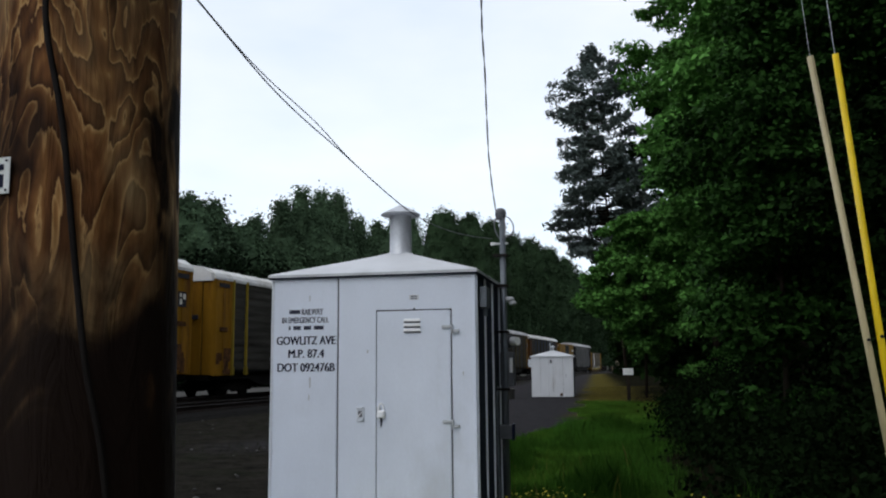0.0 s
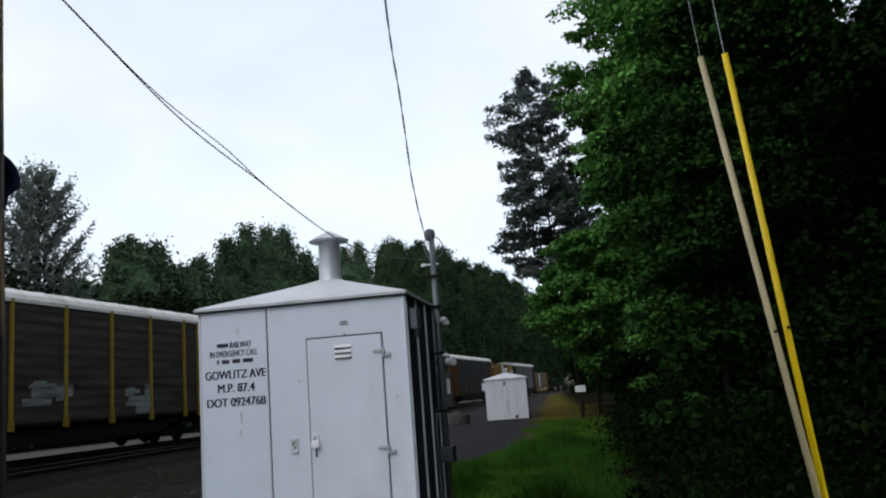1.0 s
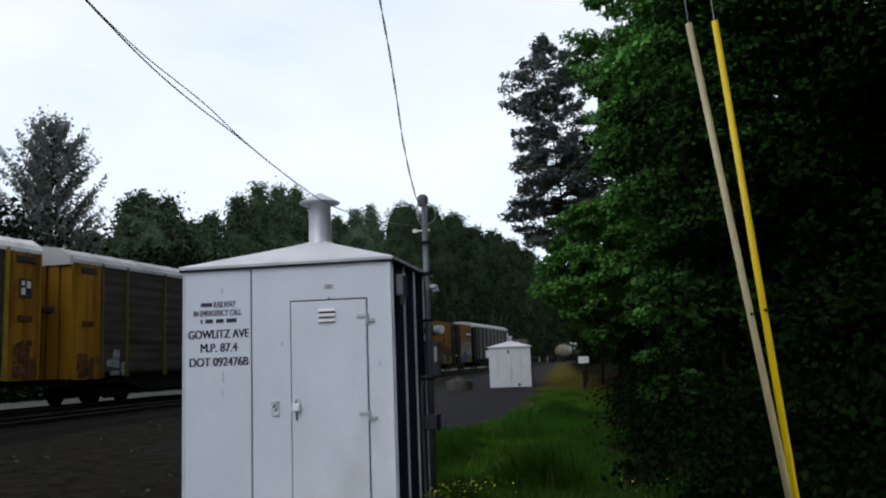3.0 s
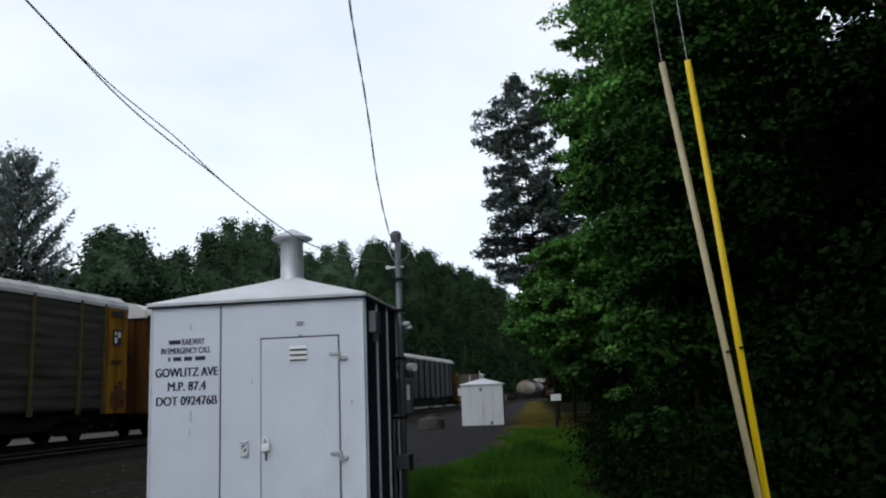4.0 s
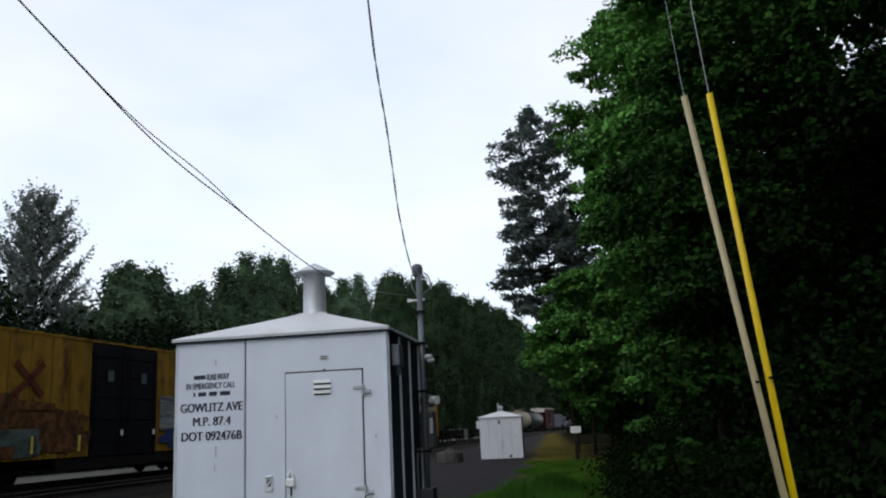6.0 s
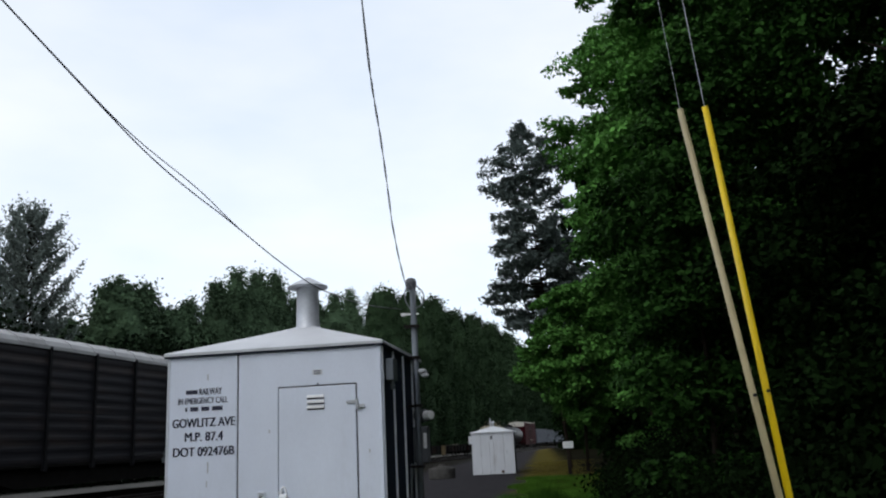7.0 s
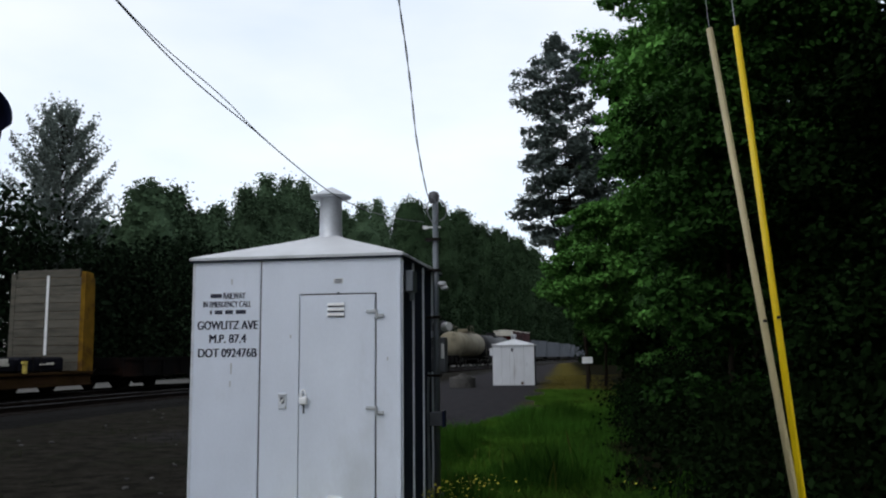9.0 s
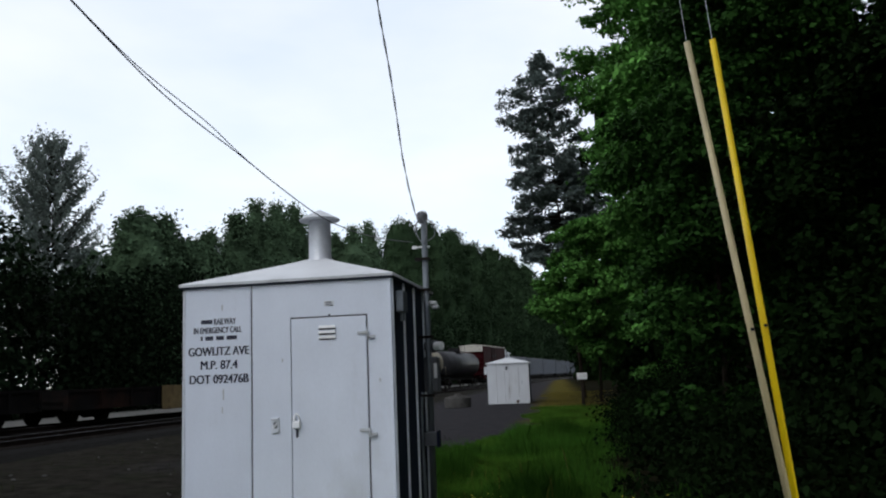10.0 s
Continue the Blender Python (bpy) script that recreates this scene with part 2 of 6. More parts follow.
M["patch_green"] = mat("patch_green", (0.115, 0.130, 0.105), 0.6, 0, 0.15, 2, 0.1, 25, dirt=(0.06, 0.066, 0.055), dirt_amt=0.35)
M["patch_tan"] = mat("patch_tan", (0.15, 0.11, 0.055), 0.7, 0, 0.2, 2, 0.1, 25, dirt=(0.07, 0.045, 0.025), dirt_amt=0.35)
M["tank_tan"] = mat("tank_tan", (0.20, 0.18, 0.13), 0.6, 0, 0.15, 1, 0.1, 25, dirt=(0.12, 0.105, 0.075), dirt_amt=0.45, dirt_scale=0.6)
M["tank_dark"] = mat("tank_dark", (0.03, 0.03, 0.032), 0.4, 0, 0.25, 1, 0.1, 25)
M["car_red"] = mat("car_red", (0.032, 0.005, 0.007), 0.6, 0, 0.25, 1.5, 0.1, 25)
M["hopper_grey"] = mat("hopper_grey", (0.105, 0.114, 0.132), 0.55, 0, 0.15, 1.5, 0.1, 25, dirt=(0.075, 0.075, 0.085), dirt_amt=0.35, stretch=(1, 1, 0.4))
M["spray_white"] = mat("spray_white", (0.15, 0.165, 0.165), 0.5, 0, 0.3, 3, 0.05, 20, dirt=(0.05, 0.052, 0.052), dirt_amt=0.5, stretch=(0.4, 1, 3))
M["spray_teal"] = mat("spray_teal", (0.060, 0.078, 0.072), 0.6, 0, 0.3, 2.5, 0.05, 20, dirt=(0.025, 0.030, 0.026), dirt_amt=0.5)
M["spray_blue"] = mat("spray_blue", (0.02, 0.03, 0.10), 0.5, 0, 0.3, 2.5, 0.05, 20, dirt=(0.03, 0.03, 0.05), dirt_amt=0.4)
M["spray_red"] = mat("spray_red", (0.075, 0.022, 0.012), 0.6, 0, 0.3, 2.5, 0.05, 20)
M["bark"] = mat("bark", (0.024, 0.019, 0.014), 0.95, 0, 0.4, 3, 0.8, 14, stretch=(1, 1, 0.25))
M["leaf_near"] = mat("leaf_near", (0.072, 0.180, 0.038), 0.6, 0, 0.5, 0.45, 0, 10, by_island=0.45, trans=0.12, spec=0.02)
M["leaf_far"] = mat("leaf_far", (0.060, 0.098, 0.054), 0.75, 0, 0.45, 0.10, 0, 10, by_island=0.30, trans=0.12, spec=0.01)
# far leaf again for the right-hand woods, darkened to stand in for shade
M["leaf_far_shade"] = mat("leaf_far_shade", (0.026, 0.046, 0.022), 0.75, 0, 0.45, 0.10, 0, 10, by_island=0.35, trans=0.10, spec=0.01)
M["leaf_silver"] = mat("leaf_silver", (0.125, 0.150, 0.135), 0.7, 0, 0.25, 0.2, 0, 10, by_island=0.25, trans=0.25, spec=0.01)
M["needle"] = mat("needle", (0.086, 0.108, 0.100), 0.7, 0, 0.25, 0.3, 0, 10, by_island=0.25, trans=0.15, spec=0.01)
# undergrowth leaf, nearly black to carry the shade low in the woods
M["hedge_shade"] = mat("hedge_shade", (0.009, 0.016, 0.008), 0.8, 0, 0.5, 0.15, 0, 10, by_island=0.35, trans=0.05, spec=0.01)
M["grass_blade"] = mat("grass_blade", (0.045, 0.122, 0.016), 0.6, 0, 0.5, 0.8, 0, 10, by_island=0.30, trans=0.38, spec=0.02)
M["grass_fresh"] = mat("grass_fresh", (0.078, 0.176, 0.022), 0.6, 0, 0.5, 0.8, 0, 10, by_island=0.30, trans=0.38, spec=0.02)
M["grass_dry"] = mat("grass_dry", (0.15, 0.13, 0.03), 0.6, 0, 0.3, 0.5, 0, 10, by_island=0.4, trans=0.2, spec=0.03)
M["flower"] = mat("flower", (0.55, 0.50, 0.06), 0.6, 0, 0.15, 5, 0, 10, by_island=0.3)
# darker copies of the maple leaf and brambles, shade put into their colour
M["leaf_deep_shade"] = mat("leaf_deep_shade", (0.0065, 0.016, 0.004), 0.8, 0, 0.35, 0.5, 0, 10, by_island=0.5, trans=0.03, spec=0.01)
M["bramble_in_shade"] = mat("bramble_in_shade", (0.0045, 0.010, 0.003), 0.85, 0, 0.35, 0.5, 0, 10, by_island=0.5, trans=0.02, spec=0.01)
M["leaf_half_shade"] = mat("leaf_half_shade", (0.020, 0.055, 0.011), 0.65, 0, 0.5, 0.45, 0, 10, by_island=0.55, trans=0.06, spec=0.02)
M["weed"] = mat("weed", (0.020, 0.026, 0.010), 0.8, 0, 0.3, 0.5, 0, 10, by_island=0.4)
M["flat_yellow"] = mat("flat_yellow", (0.15, 0.083, 0.010), 0.7, 0, 0.25, 2, 0.1, 25, dirt=(0.06, 0.03, 0.012), dirt_amt=0.45)
M["tag_plate"] = mat("tag_plate", (0.62, 0.64, 0.62), 0.4, 0.1, 0.08, 8, 0.03, 60)


def ground_material():
    """Worn gravel towards the railway, grass and soil on the other side, with a ragged border between."""
    m = bpy.data.materials.new("ground_gravel_and_grass")
    m.use_nodes = True
    n, l = m.node_tree.nodes, m.node_tree.links
    b = n["Principled BSDF"]
    tc = n.new("ShaderNodeTexCoord")
    sep = n.new("ShaderNodeSeparateXYZ")
    l.new(tc.outputs["Object"], sep.inputs[0])

    def noise_of(scale, detail, rough=0.6):
        k = n.new("ShaderNodeTexNoise")
        k.inputs["Scale"].default_value, k.inputs["Detail"].default_value, k.inputs["Roughness"].default_value = scale, detail, rough
        l.new(tc.outputs["Object"], k.inputs["Vector"])
        return k.outputs["Fac"]

    def ramp(fac, p0, c0, p1, c1):
        r = n.new("ShaderNodeValToRGB")
        r.color_ramp.elements[0].position, r.color_ramp.elements[0].color = p0, (*c0, 1)
        r.color_ramp.elements[1].position, r.color_ramp.elements[1].color = p1, (*c1, 1)
        l.new(fac, r.inputs[0])
        return r.outputs[0]

    def maths(op, a, bb):
        k = n.new("ShaderNodeMath")
        k.operation = op
        for i, v in enumerate((a, bb)):
            if isinstance(v, (int, float)):
                k.inputs[i].default_value = v
            else:
                l.new(v, k.inputs[i])
        return k.outputs[0]

    big, mid, fine = noise_of(0.35, 4), noise_of(3.0, 6), noise_of(34.0, 5, 0.7)
    gravel = ramp(mid, 0.3, (0.0065, 0.0060, 0.0050), 0.72, (0.036, 0.0325, 0.026))
    speck = ramp(fine, 0.35, (0.35, 0.35, 0.35), 0.75, (1.5, 1.5, 1.5))
    g2 = n.new("ShaderNodeMixRGB")
    g2.blend_type = "MULTIPLY"
    g2.inputs[0].default_value = 0.85
    l.new(gravel, g2.inputs[1])
    l.new(speck, g2.inputs[2])
    weeds = ramp(noise_of(0.9, 7), 0.52, (0, 0, 0), 0.7, (0.55, 0.55, 0.55))
    g3 = n.new("ShaderNodeMixRGB")
    l.new(weeds, g3.inputs[0])
    l.new(g2.outputs[0], g3.inputs[1])
    g3.inputs[2].default_value = (0.009, 0.0125, 0.006, 1)
    green = ramp(mid, 0.3, (0.012, 0.034, 0.006), 0.7, (0.034, 0.070, 0.011))
    dry = ramp(big, 0.42, (0, 0, 0), 0.62, (1, 1, 1))
    far_dry = n.new("ShaderNodeMapRange")   # yellowed verge further along the lane
    far_dry.inputs["From Min"].default_value, far_dry.inputs["From Max"].default_value = 29.0, 35.0
    l.new(sep.outputs["Y"], far_dry.inputs["Value"])
    g4 = n.new("ShaderNodeMixRGB")
    l.new(maths("MAXIMUM", dry, far_dry.outputs[0]), g4.inputs[0])
    l.new(green, g4.inputs[1])
    g4.inputs[2].default_value = (0.075, 0.062, 0.014, 1)
    side = maths("SUBTRACT", sep.outputs["X"], maths("MULTIPLY", sep.outputs["Y"], 0.23))
    back = n.new("ShaderNodeMapRange")      # the grass draws back where the lane widens
    back.interpolation_type = "SMOOTHSTEP"
    back.inputs["From Min"].default_value, back.inputs["From Max"].default_value = 16.5, 19.5
    l.new(sep.outputs["Y"], back.inputs["Value"])
    side = maths("SUBTRACT", side, maths("MULTIPLY", back.outputs[0], 1.5))
    side = maths("ADD", side, maths("MULTIPLY", maths("SUBTRACT", noise_of(0.6, 5), 0.5), 2.2))
    fac = n.new("ShaderNodeMapRange")
    fac.interpolation_type = "SMOOTHSTEP"
    fac.inputs["From Min"].default_value, fac.inputs["From Max"].default_value = -3.0, -2.0
    l.new(side, fac.inputs["Value"])
    mx = n.new("ShaderNodeMixRGB")
    l.new(fac.outputs[0], mx.inputs[0])
    lane = n.new("ShaderNodeMapRange")      # worn grey lane past the second shed
    lane.interpolation_type = "SMOOTHSTEP"
    lane.inputs["From Min"].default_value, lane.inputs["From Max"].default_value = 15.5, 19.5
    l.new(maths("ADD", sep.outputs["Y"], maths("MULTIPLY", noise_of(0.5, 4), 2.0)), lane.inputs["Value"])
    lane_in = n.new("ShaderNodeMapRange")
    lane_in.interpolation_type = "SMOOTHSTEP"
    lane_in.inputs["From Min"].default_value, lane_in.inputs["From Max"].default_value = -9.0, -7.0
    l.new(side, lane_in.inputs["Value"])
    grey = ramp(mid, 0.3, (0.026, 0.025, 0.027), 0.72, (0.042, 0.040, 0.043))
    g5 = n.new("ShaderNodeMixRGB")
    l.new(maths("MULTIPLY", lane.outputs[0], lane_in.outputs[0]), g5.inputs[0])
    l.new(g3.outputs[0], g5.inputs[1])
    l.new(grey, g5.inputs[2])
    l.new(g5.outputs[0], mx.inputs[1])
    soil = n.new("ShaderNodeMapRange")      # brown earth, its colour darkened to paint in the trees' shade
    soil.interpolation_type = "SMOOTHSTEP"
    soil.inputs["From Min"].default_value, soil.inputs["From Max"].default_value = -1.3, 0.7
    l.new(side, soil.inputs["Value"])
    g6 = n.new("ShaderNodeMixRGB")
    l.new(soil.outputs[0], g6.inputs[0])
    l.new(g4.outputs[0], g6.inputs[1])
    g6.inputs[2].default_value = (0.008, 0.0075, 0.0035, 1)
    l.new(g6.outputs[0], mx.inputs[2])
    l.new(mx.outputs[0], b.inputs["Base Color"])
    b.inputs["Roughness"].default_value = 0.95
    b.inputs["Specular IOR Level"].default_value = 0.01
    bp = n.new("ShaderNodeBump")
    bp.inputs["Strength"].default_value, bp.inputs["Distance"].default_value = 0.8, 0.03
    l.new(fine, bp.inputs["Height"])
    l.new(bp.outputs[0], b.inputs["Normal"])
    return m


M["ground"] = ground_material()


def pole_material():
    """Old creosoted pine: wavy vertical grain, pale worn streaks, dark knots."""
    m = bpy.data.materials.new("pole_wood")
    m.use_nodes = True
    n, l = m.node_tree.nodes, m.node_tree.links
    b = n["Principled BSDF"]
    tc = n.new("ShaderNodeTexCoord")

    def noise_of(sc, scale, detail, dist=0.0):
        mp = n.new("ShaderNodeMapping")
        mp.inputs["Scale"].default_value = sc
        l.new(tc.outputs["Object"], mp.inputs[0])
        k = n.new("ShaderNodeTexNoise")
        k.inputs["Scale"].default_value, k.inputs["Detail"].default_value, k.inputs["Distortion"].default_value = scale, detail, dist
        l.new(mp.outputs[0], k.inputs["Vector"])
        return k.outputs["Fac"]

    def ramp(fac, *stops):
        r = n.new("ShaderNodeValToRGB")
        while len(r.color_ramp.elements) < len(stops):
            r.color_ramp.elements.new(0.5)
        for e, (p, c) in zip(r.color_ramp.elements, stops):
            e.position, e.color = p, (*c, 1)
        l.new(fac, r.inputs[0])
        return r.outputs[0]

    grain = noise_of((1, 1, 0.25), 13, 8, 3.2)
    broad = noise_of((1, 1, 0.30), 4.6, 6, 1.4)
    knots = noise_of((1, 1, 0.55), 8.5, 3, 0.5)
    streaks = noise_of((1, 1, 0.05), 60, 4, 0.6)
    figure = noise_of((1, 1, 0.27), 6.5, 3, 0.9)        # flame figure: growth rings cut at a slant

    def maths(op, a, bb):
        k = n.new("ShaderNodeMath")
        k.operation = op
        for i, v in enumerate((a, bb)):
            if isinstance(v, (int, float)):
                k.inputs[i].default_value = v
            else:
                l.new(v, k.inputs[i])
        return k.outputs[0]

    rings = maths("FRACT", maths("ADD", maths("MULTIPLY", figure, 13.0), maths("MULTIPLY", grain, 1.6)), 0.0)
    col = ramp(rings, (0.0, (0.050, 0.020, 0.008)), (0.45, (0.120, 0.052, 0.018)), (0.80, (0.21, 0.105, 0.038)), (0.93, (0.42, 0.26, 0.115)), (1.0, (0.075, 0.032, 0.012)))
    pale = n.new("ShaderNodeMixRGB")
    l.new(ramp(noise_of((1, 1, 0.4), 3.6, 4, 0.8), (0.46, (0, 0, 0)), (0.66, (0.75, 0.75, 0.75))), pale.inputs[0])
    l.new(col, pale.inputs[1])
    l.new(ramp(grain, (0.30, (0.14, 0.078, 0.034)), (0.70, (0.56, 0.42, 0.23))), pale.inputs[2])
    col = pale.outputs[0]
    shade = ramp(broad, (0.36, (0.16, 0.12, 0.10)), (0.54, (1.25, 1.2, 1.1)))
    a = n.new("ShaderNodeMixRGB")
    a.blend_type, a.inputs[0].default_value = "MULTIPLY", 0.9
    l.new(col, a.inputs[1])
    l.new(shade, a.inputs[2])
    kn = ramp(knots, (0.34, (0.02, 0.012, 0.01)), (0.42, (1, 1, 1)))
    c = n.new("ShaderNodeMixRGB")
    c.blend_type, c.inputs[0].default_value = "MULTIPLY", 0.95
    l.new(a.outputs[0], c.inputs[1])
    l.new(kn, c.inputs[2])
    st = ramp(streaks, (0.35, (0.55, 0.5, 0.45)), (0.7, (1.3, 1.3, 1.3)))
    d = n.new("ShaderNodeMixRGB")
    d.blend_type, d.inputs[0].default_value = "MULTIPLY", 0.6
    l.new(c.outputs[0], d.inputs[1])
    l.new(st, d.inputs[2])
    # shade on the lower pole put into the wood's colour, with a ragged edge
    sep = n.new("ShaderNodeSeparateXYZ")
    l.new(tc.outputs["Object"], sep.inputs[0])
    low_shade_edge = n.new("ShaderNodeMath")
    low_shade_edge.operation = "MULTIPLY_ADD"
    l.new(noise_of((1, 1, 0.5), 4.5, 6, 1.2), low_shade_edge.inputs[0])
    low_shade_edge.inputs[1].default_value = -1.7
    l.new(sep.outputs["Z"], low_shade_edge.inputs[2])
    low_shade_mask = n.new("ShaderNodeMapRange")
    low_shade_mask.interpolation_type = "SMOOTHSTEP"
    low_shade_mask.inputs["From Min"].default_value, low_shade_mask.inputs["From Max"].default_value = 0.62, 1.02
    l.new(low_shade_edge.outputs[0], low_shade_mask.inputs["Value"])
    low_shade = n.new("ShaderNodeMixRGB")
    l.new(low_shade_mask.outputs[0], low_shade.inputs[0])
    low_shade.inputs[1].default_value = (0.010, 0.005, 0.003, 1)
    l.new(d.outputs[0], low_shade.inputs[2])
    l.new(low_shade.outputs[0], b.inputs["Base Color"])
    b.inputs["Roughness"].default_value = 0.7
    b.inputs["Specular IOR Level"].default_value = 0.1
    bp = n.new("ShaderNodeBump")
    bp.inputs["Strength"].default_value, bp.inputs["Distance"].default_value = 0.6, 0.012
    l.new(grain, bp.inputs["Height"])
    l.new(bp.outputs[0], b.inputs["Normal"])
    return m


M["pole_wood"] = pole_material()


# ---------------------------------------------------------------- mesh helpers
def link(name, me, material, parent=None, label=""):
    ob = new(name, me)
    if material and not me.materials:
        me.materials.append(M[material])
    if parent:
        ob.parent = parent
    return tagged(ob, label)


def part(name, bm, material, parent=None, label="", smooth=False):
    me = bpy.data.meshes.new(name)
    bmesh.ops.recalc_face_normals(bm, faces=bm.faces)
    bm.to_mesh(me)
    bm.free()
    if smooth:
        me.polygons.foreach_set("use_smooth", [True] * len(me.polygons))
    return link(name, me, material, parent, label)


def thing(name, m, label, category, group="", kind=""):
    ob = new(name)
    ob.empty_display_size = 0.2
    ob.matrix_world = m
    return tagged(ob, label, category, group, kind)


def box(bm, x0, x1, y0, y1, z0, z1, bevel=0.0):
    g = bmesh.ops.create_cube(bm, size=1.0)
    for v in g["verts"]:
        v.co = Vector((x0 + (v.co.x + 0.5) * (x1 - x0), y0 + (v.co.y + 0.5) * (y1 - y0), z0 + (v.co.z + 0.5) * (z1 - z0)))
    if bevel:
        edges = list({e for v in g["verts"] for e in v.link_edges})
        bmesh.ops.bevel(bm, geom=edges, offset=bevel, segments=1, affect="EDGES", profile=0.5)
    return bm


def boxes(*dims, bevel=0.0):
    bm = bmesh.new()
    for d in dims:
        box(bm, *d, bevel=bevel)
    return bm


def rod(bm, a, b, r0, r1=None, seg=10, caps=True):
    """A tapered rod from a to b."""
    a, b = Vector(a), Vector(b)
    r1 = r0 if r1 is None else r1
    d = b - a
    g = bmesh.ops.create_cone(bm, cap_ends=caps, segments=seg, radius1=r0, radius2=r1, depth=d.length)
    m = Matrix.Translation((a + b) / 2) @ d.to_track_quat("Z", "Y").to_matrix().to_4x4()
    bmesh.ops.transform(bm, matrix=m, verts=g["verts"])
    return bm


def lathe(profile, seg=20, bm=None):
    """A turned form round z from (radius, height) pairs."""
    bm = bm or bmesh.new()
    rings = []
    for r, z in profile:
        rings.append([bm.verts.new((r * math.cos(2 * math.pi * i / seg), r * math.sin(2 * math.pi * i / seg), z)) for i in range(seg)])
    for lo, hi in zip(rings, rings[1:]):
        for i in range(seg):
            bm.faces.new((lo[i], lo[(i + 1) % seg], hi[(i + 1) % seg], hi[i]))
    bm.faces.new(rings[0][::-1])
    bm.faces.new(rings[-1])
    return bm


def prism(bm, outline, axis, a0, a1):
    """A flat outline (pairs) drawn out along an axis: 'x' takes (y, z) pairs, 'y' takes (x, z)."""
    def at(p, s):
        return (s, p[0], p[1]) if axis == "x" else (p[0], s, p[1])
    lo = [bm.verts.new(at(p, a0)) for p in outline]
    hi = [bm.verts.new(at(p, a1)) for p in outline]
    k = len(outline)
    for i in range(k):
        bm.faces.new((lo[i], lo[(i + 1) % k], hi[(i + 1) % k], hi[i]))
    bm.faces.new(lo[::-1])
    bm.faces.new(hi)
    return bm


def tube(name, points, r, material, parent=None, label="", res=3):
    """A round cable through points, as a mesh."""
    cu = bpy.data.curves.new(name, "CURVE")
    cu.dimensions, cu.bevel_depth, cu.bevel_resolution, cu.resolution_u = "3D", r, res, 6
    sp = cu.splines.new("NURBS")
    sp.points.add(len(points) - 1)
    for p, q in zip(sp.points, points):
        p.co = (*q, 1)
    sp.use_endpoint_u, sp.order_u = True, min(4, len(points))
    tmp = bpy.data.objects.new(name, cu)
    scene.collection.objects.link(tmp)
    me = bpy.data.meshes.new_from_object(tmp.evaluated_get(bpy.context.evaluated_depsgraph_get()))
    bpy.data.objects.remove(tmp)
    return link(name, me, material, parent, label)


def lettering(name, words, width, height, m, material, parent, label="", bold=0.0):
    """Words as a thin mesh, centred, fitted to a width and a capital height."""
    cu = bpy.data.curves.new(name, "FONT")
    cu.body, cu.align_x, cu.align_y, cu.extrude = words, "CENTER", "CENTER", 0.002
    cu.offset = bold
    tmp = bpy.data.objects.new(name, cu)
    scene.collection.objects.link(tmp)
    bpy.context.view_layer.update()
    me = bpy.data.meshes.new_from_object(tmp.evaluated_get(bpy.context.evaluated_depsgraph_get()))
    bpy.data.objects.remove(tmp)
    xs = [v.co.x for v in me.vertices]
    ys = [v.co.y for v in me.vertices]
    cx, cy = (max(xs) + min(xs)) / 2, (max(ys) + min(ys)) / 2
    sx, sy = width / (max(xs) - min(xs)), height / (max(ys) - min(ys))
    for v in me.vertices:
        v.co = ((v.co.x - cx) * sx, (v.co.y - cy) * sy, v.co.z)
    me.materials.clear()
    ob = link(name, me, material, parent, label)
    ob.matrix_basis = m
    return ob


def mesh_of(name, verts, faces_per, material):
    """A mesh of equal polygons from an array (n, k, 3)."""
    verts = np.asarray(verts, dtype=np.float32)
    n, k, _ = verts.shape
    me = bpy.data.meshes.new(name)
    me.vertices.add(n * k)
    me.vertices.foreach_set("co", verts.reshape(-1))
    me.loops.add(n * k)
    me.loops.foreach_set("vertex_index", np.arange(n * k, dtype=np.int32))
    me.polygons.add(n)
    me.polygons.foreach_set("loop_start", np.arange(0, n * k, k, dtype=np.int32))
    me.update(calc_edges=True)
    me.materials.append(M[material])
    return me


def leaf_quads(rng, centres, size, up=0.4, long=1.5, normals=None):
    """Kite-shaped leaves at the centres, turned at random but leaning to the normals."""
    n = len(centres)
    nrm = rng.normal(size=(n, 3))
    nrm[:, 2] += up * 2
    if normals is not None:
        nrm += normals * 1.1
    nrm /= np.linalg.norm(nrm, axis=1)[:, None]
    ref = rng.normal(size=(n, 3))
    t = np.cross(nrm, ref)
    t /= np.linalg.norm(t, axis=1)[:, None] + 1e-9
    b = np.cross(nrm, t)
    s = size * rng.uniform(0.6, 1.35, size=(n, 1))
    a = t * s * long * 0.5
    w = b * s * 0.5
    droop = np.array([0, 0, -1.0]) * s * 0.12
    return np.stack([centres - a, centres - a * 0.1 + w, centres + a + droop, centres - a * 0.1 - w], axis=1)


# ---------------------------------------------------------------- the railway's line
TH0 = math.atan(0.3254)      # heading of the straight, from y towards x
S_BEND, R_BEND = 20.0, 5950.0
FOOT = Vector((-20.52 * math.cos(TH0), 20.52 * math.sin(TH0)))
SPEED = 18.96


def rail_z(s):
    return 0.25 - 0.0058 * max(0.0, s - 25.0)


def line_at(s, off=0.0):
    """Place and heading on the far track at s metres along it; off: metres towards the camera's side."""
    u = Vector((math.sin(TH0), math.cos(TH0)))
    if s <= S_BEND:
        p, h = FOOT + u * s, TH0
    else:
        h = TH0 + (s - S_BEND) / R_BEND
        p = FOOT + u * S_BEND + R_BEND * Vector((math.cos(TH0) - math.cos(h), math.sin(h) - math.sin(TH0)))
    return p + Vector((math.cos(h), -math.sin(h))) * off, h


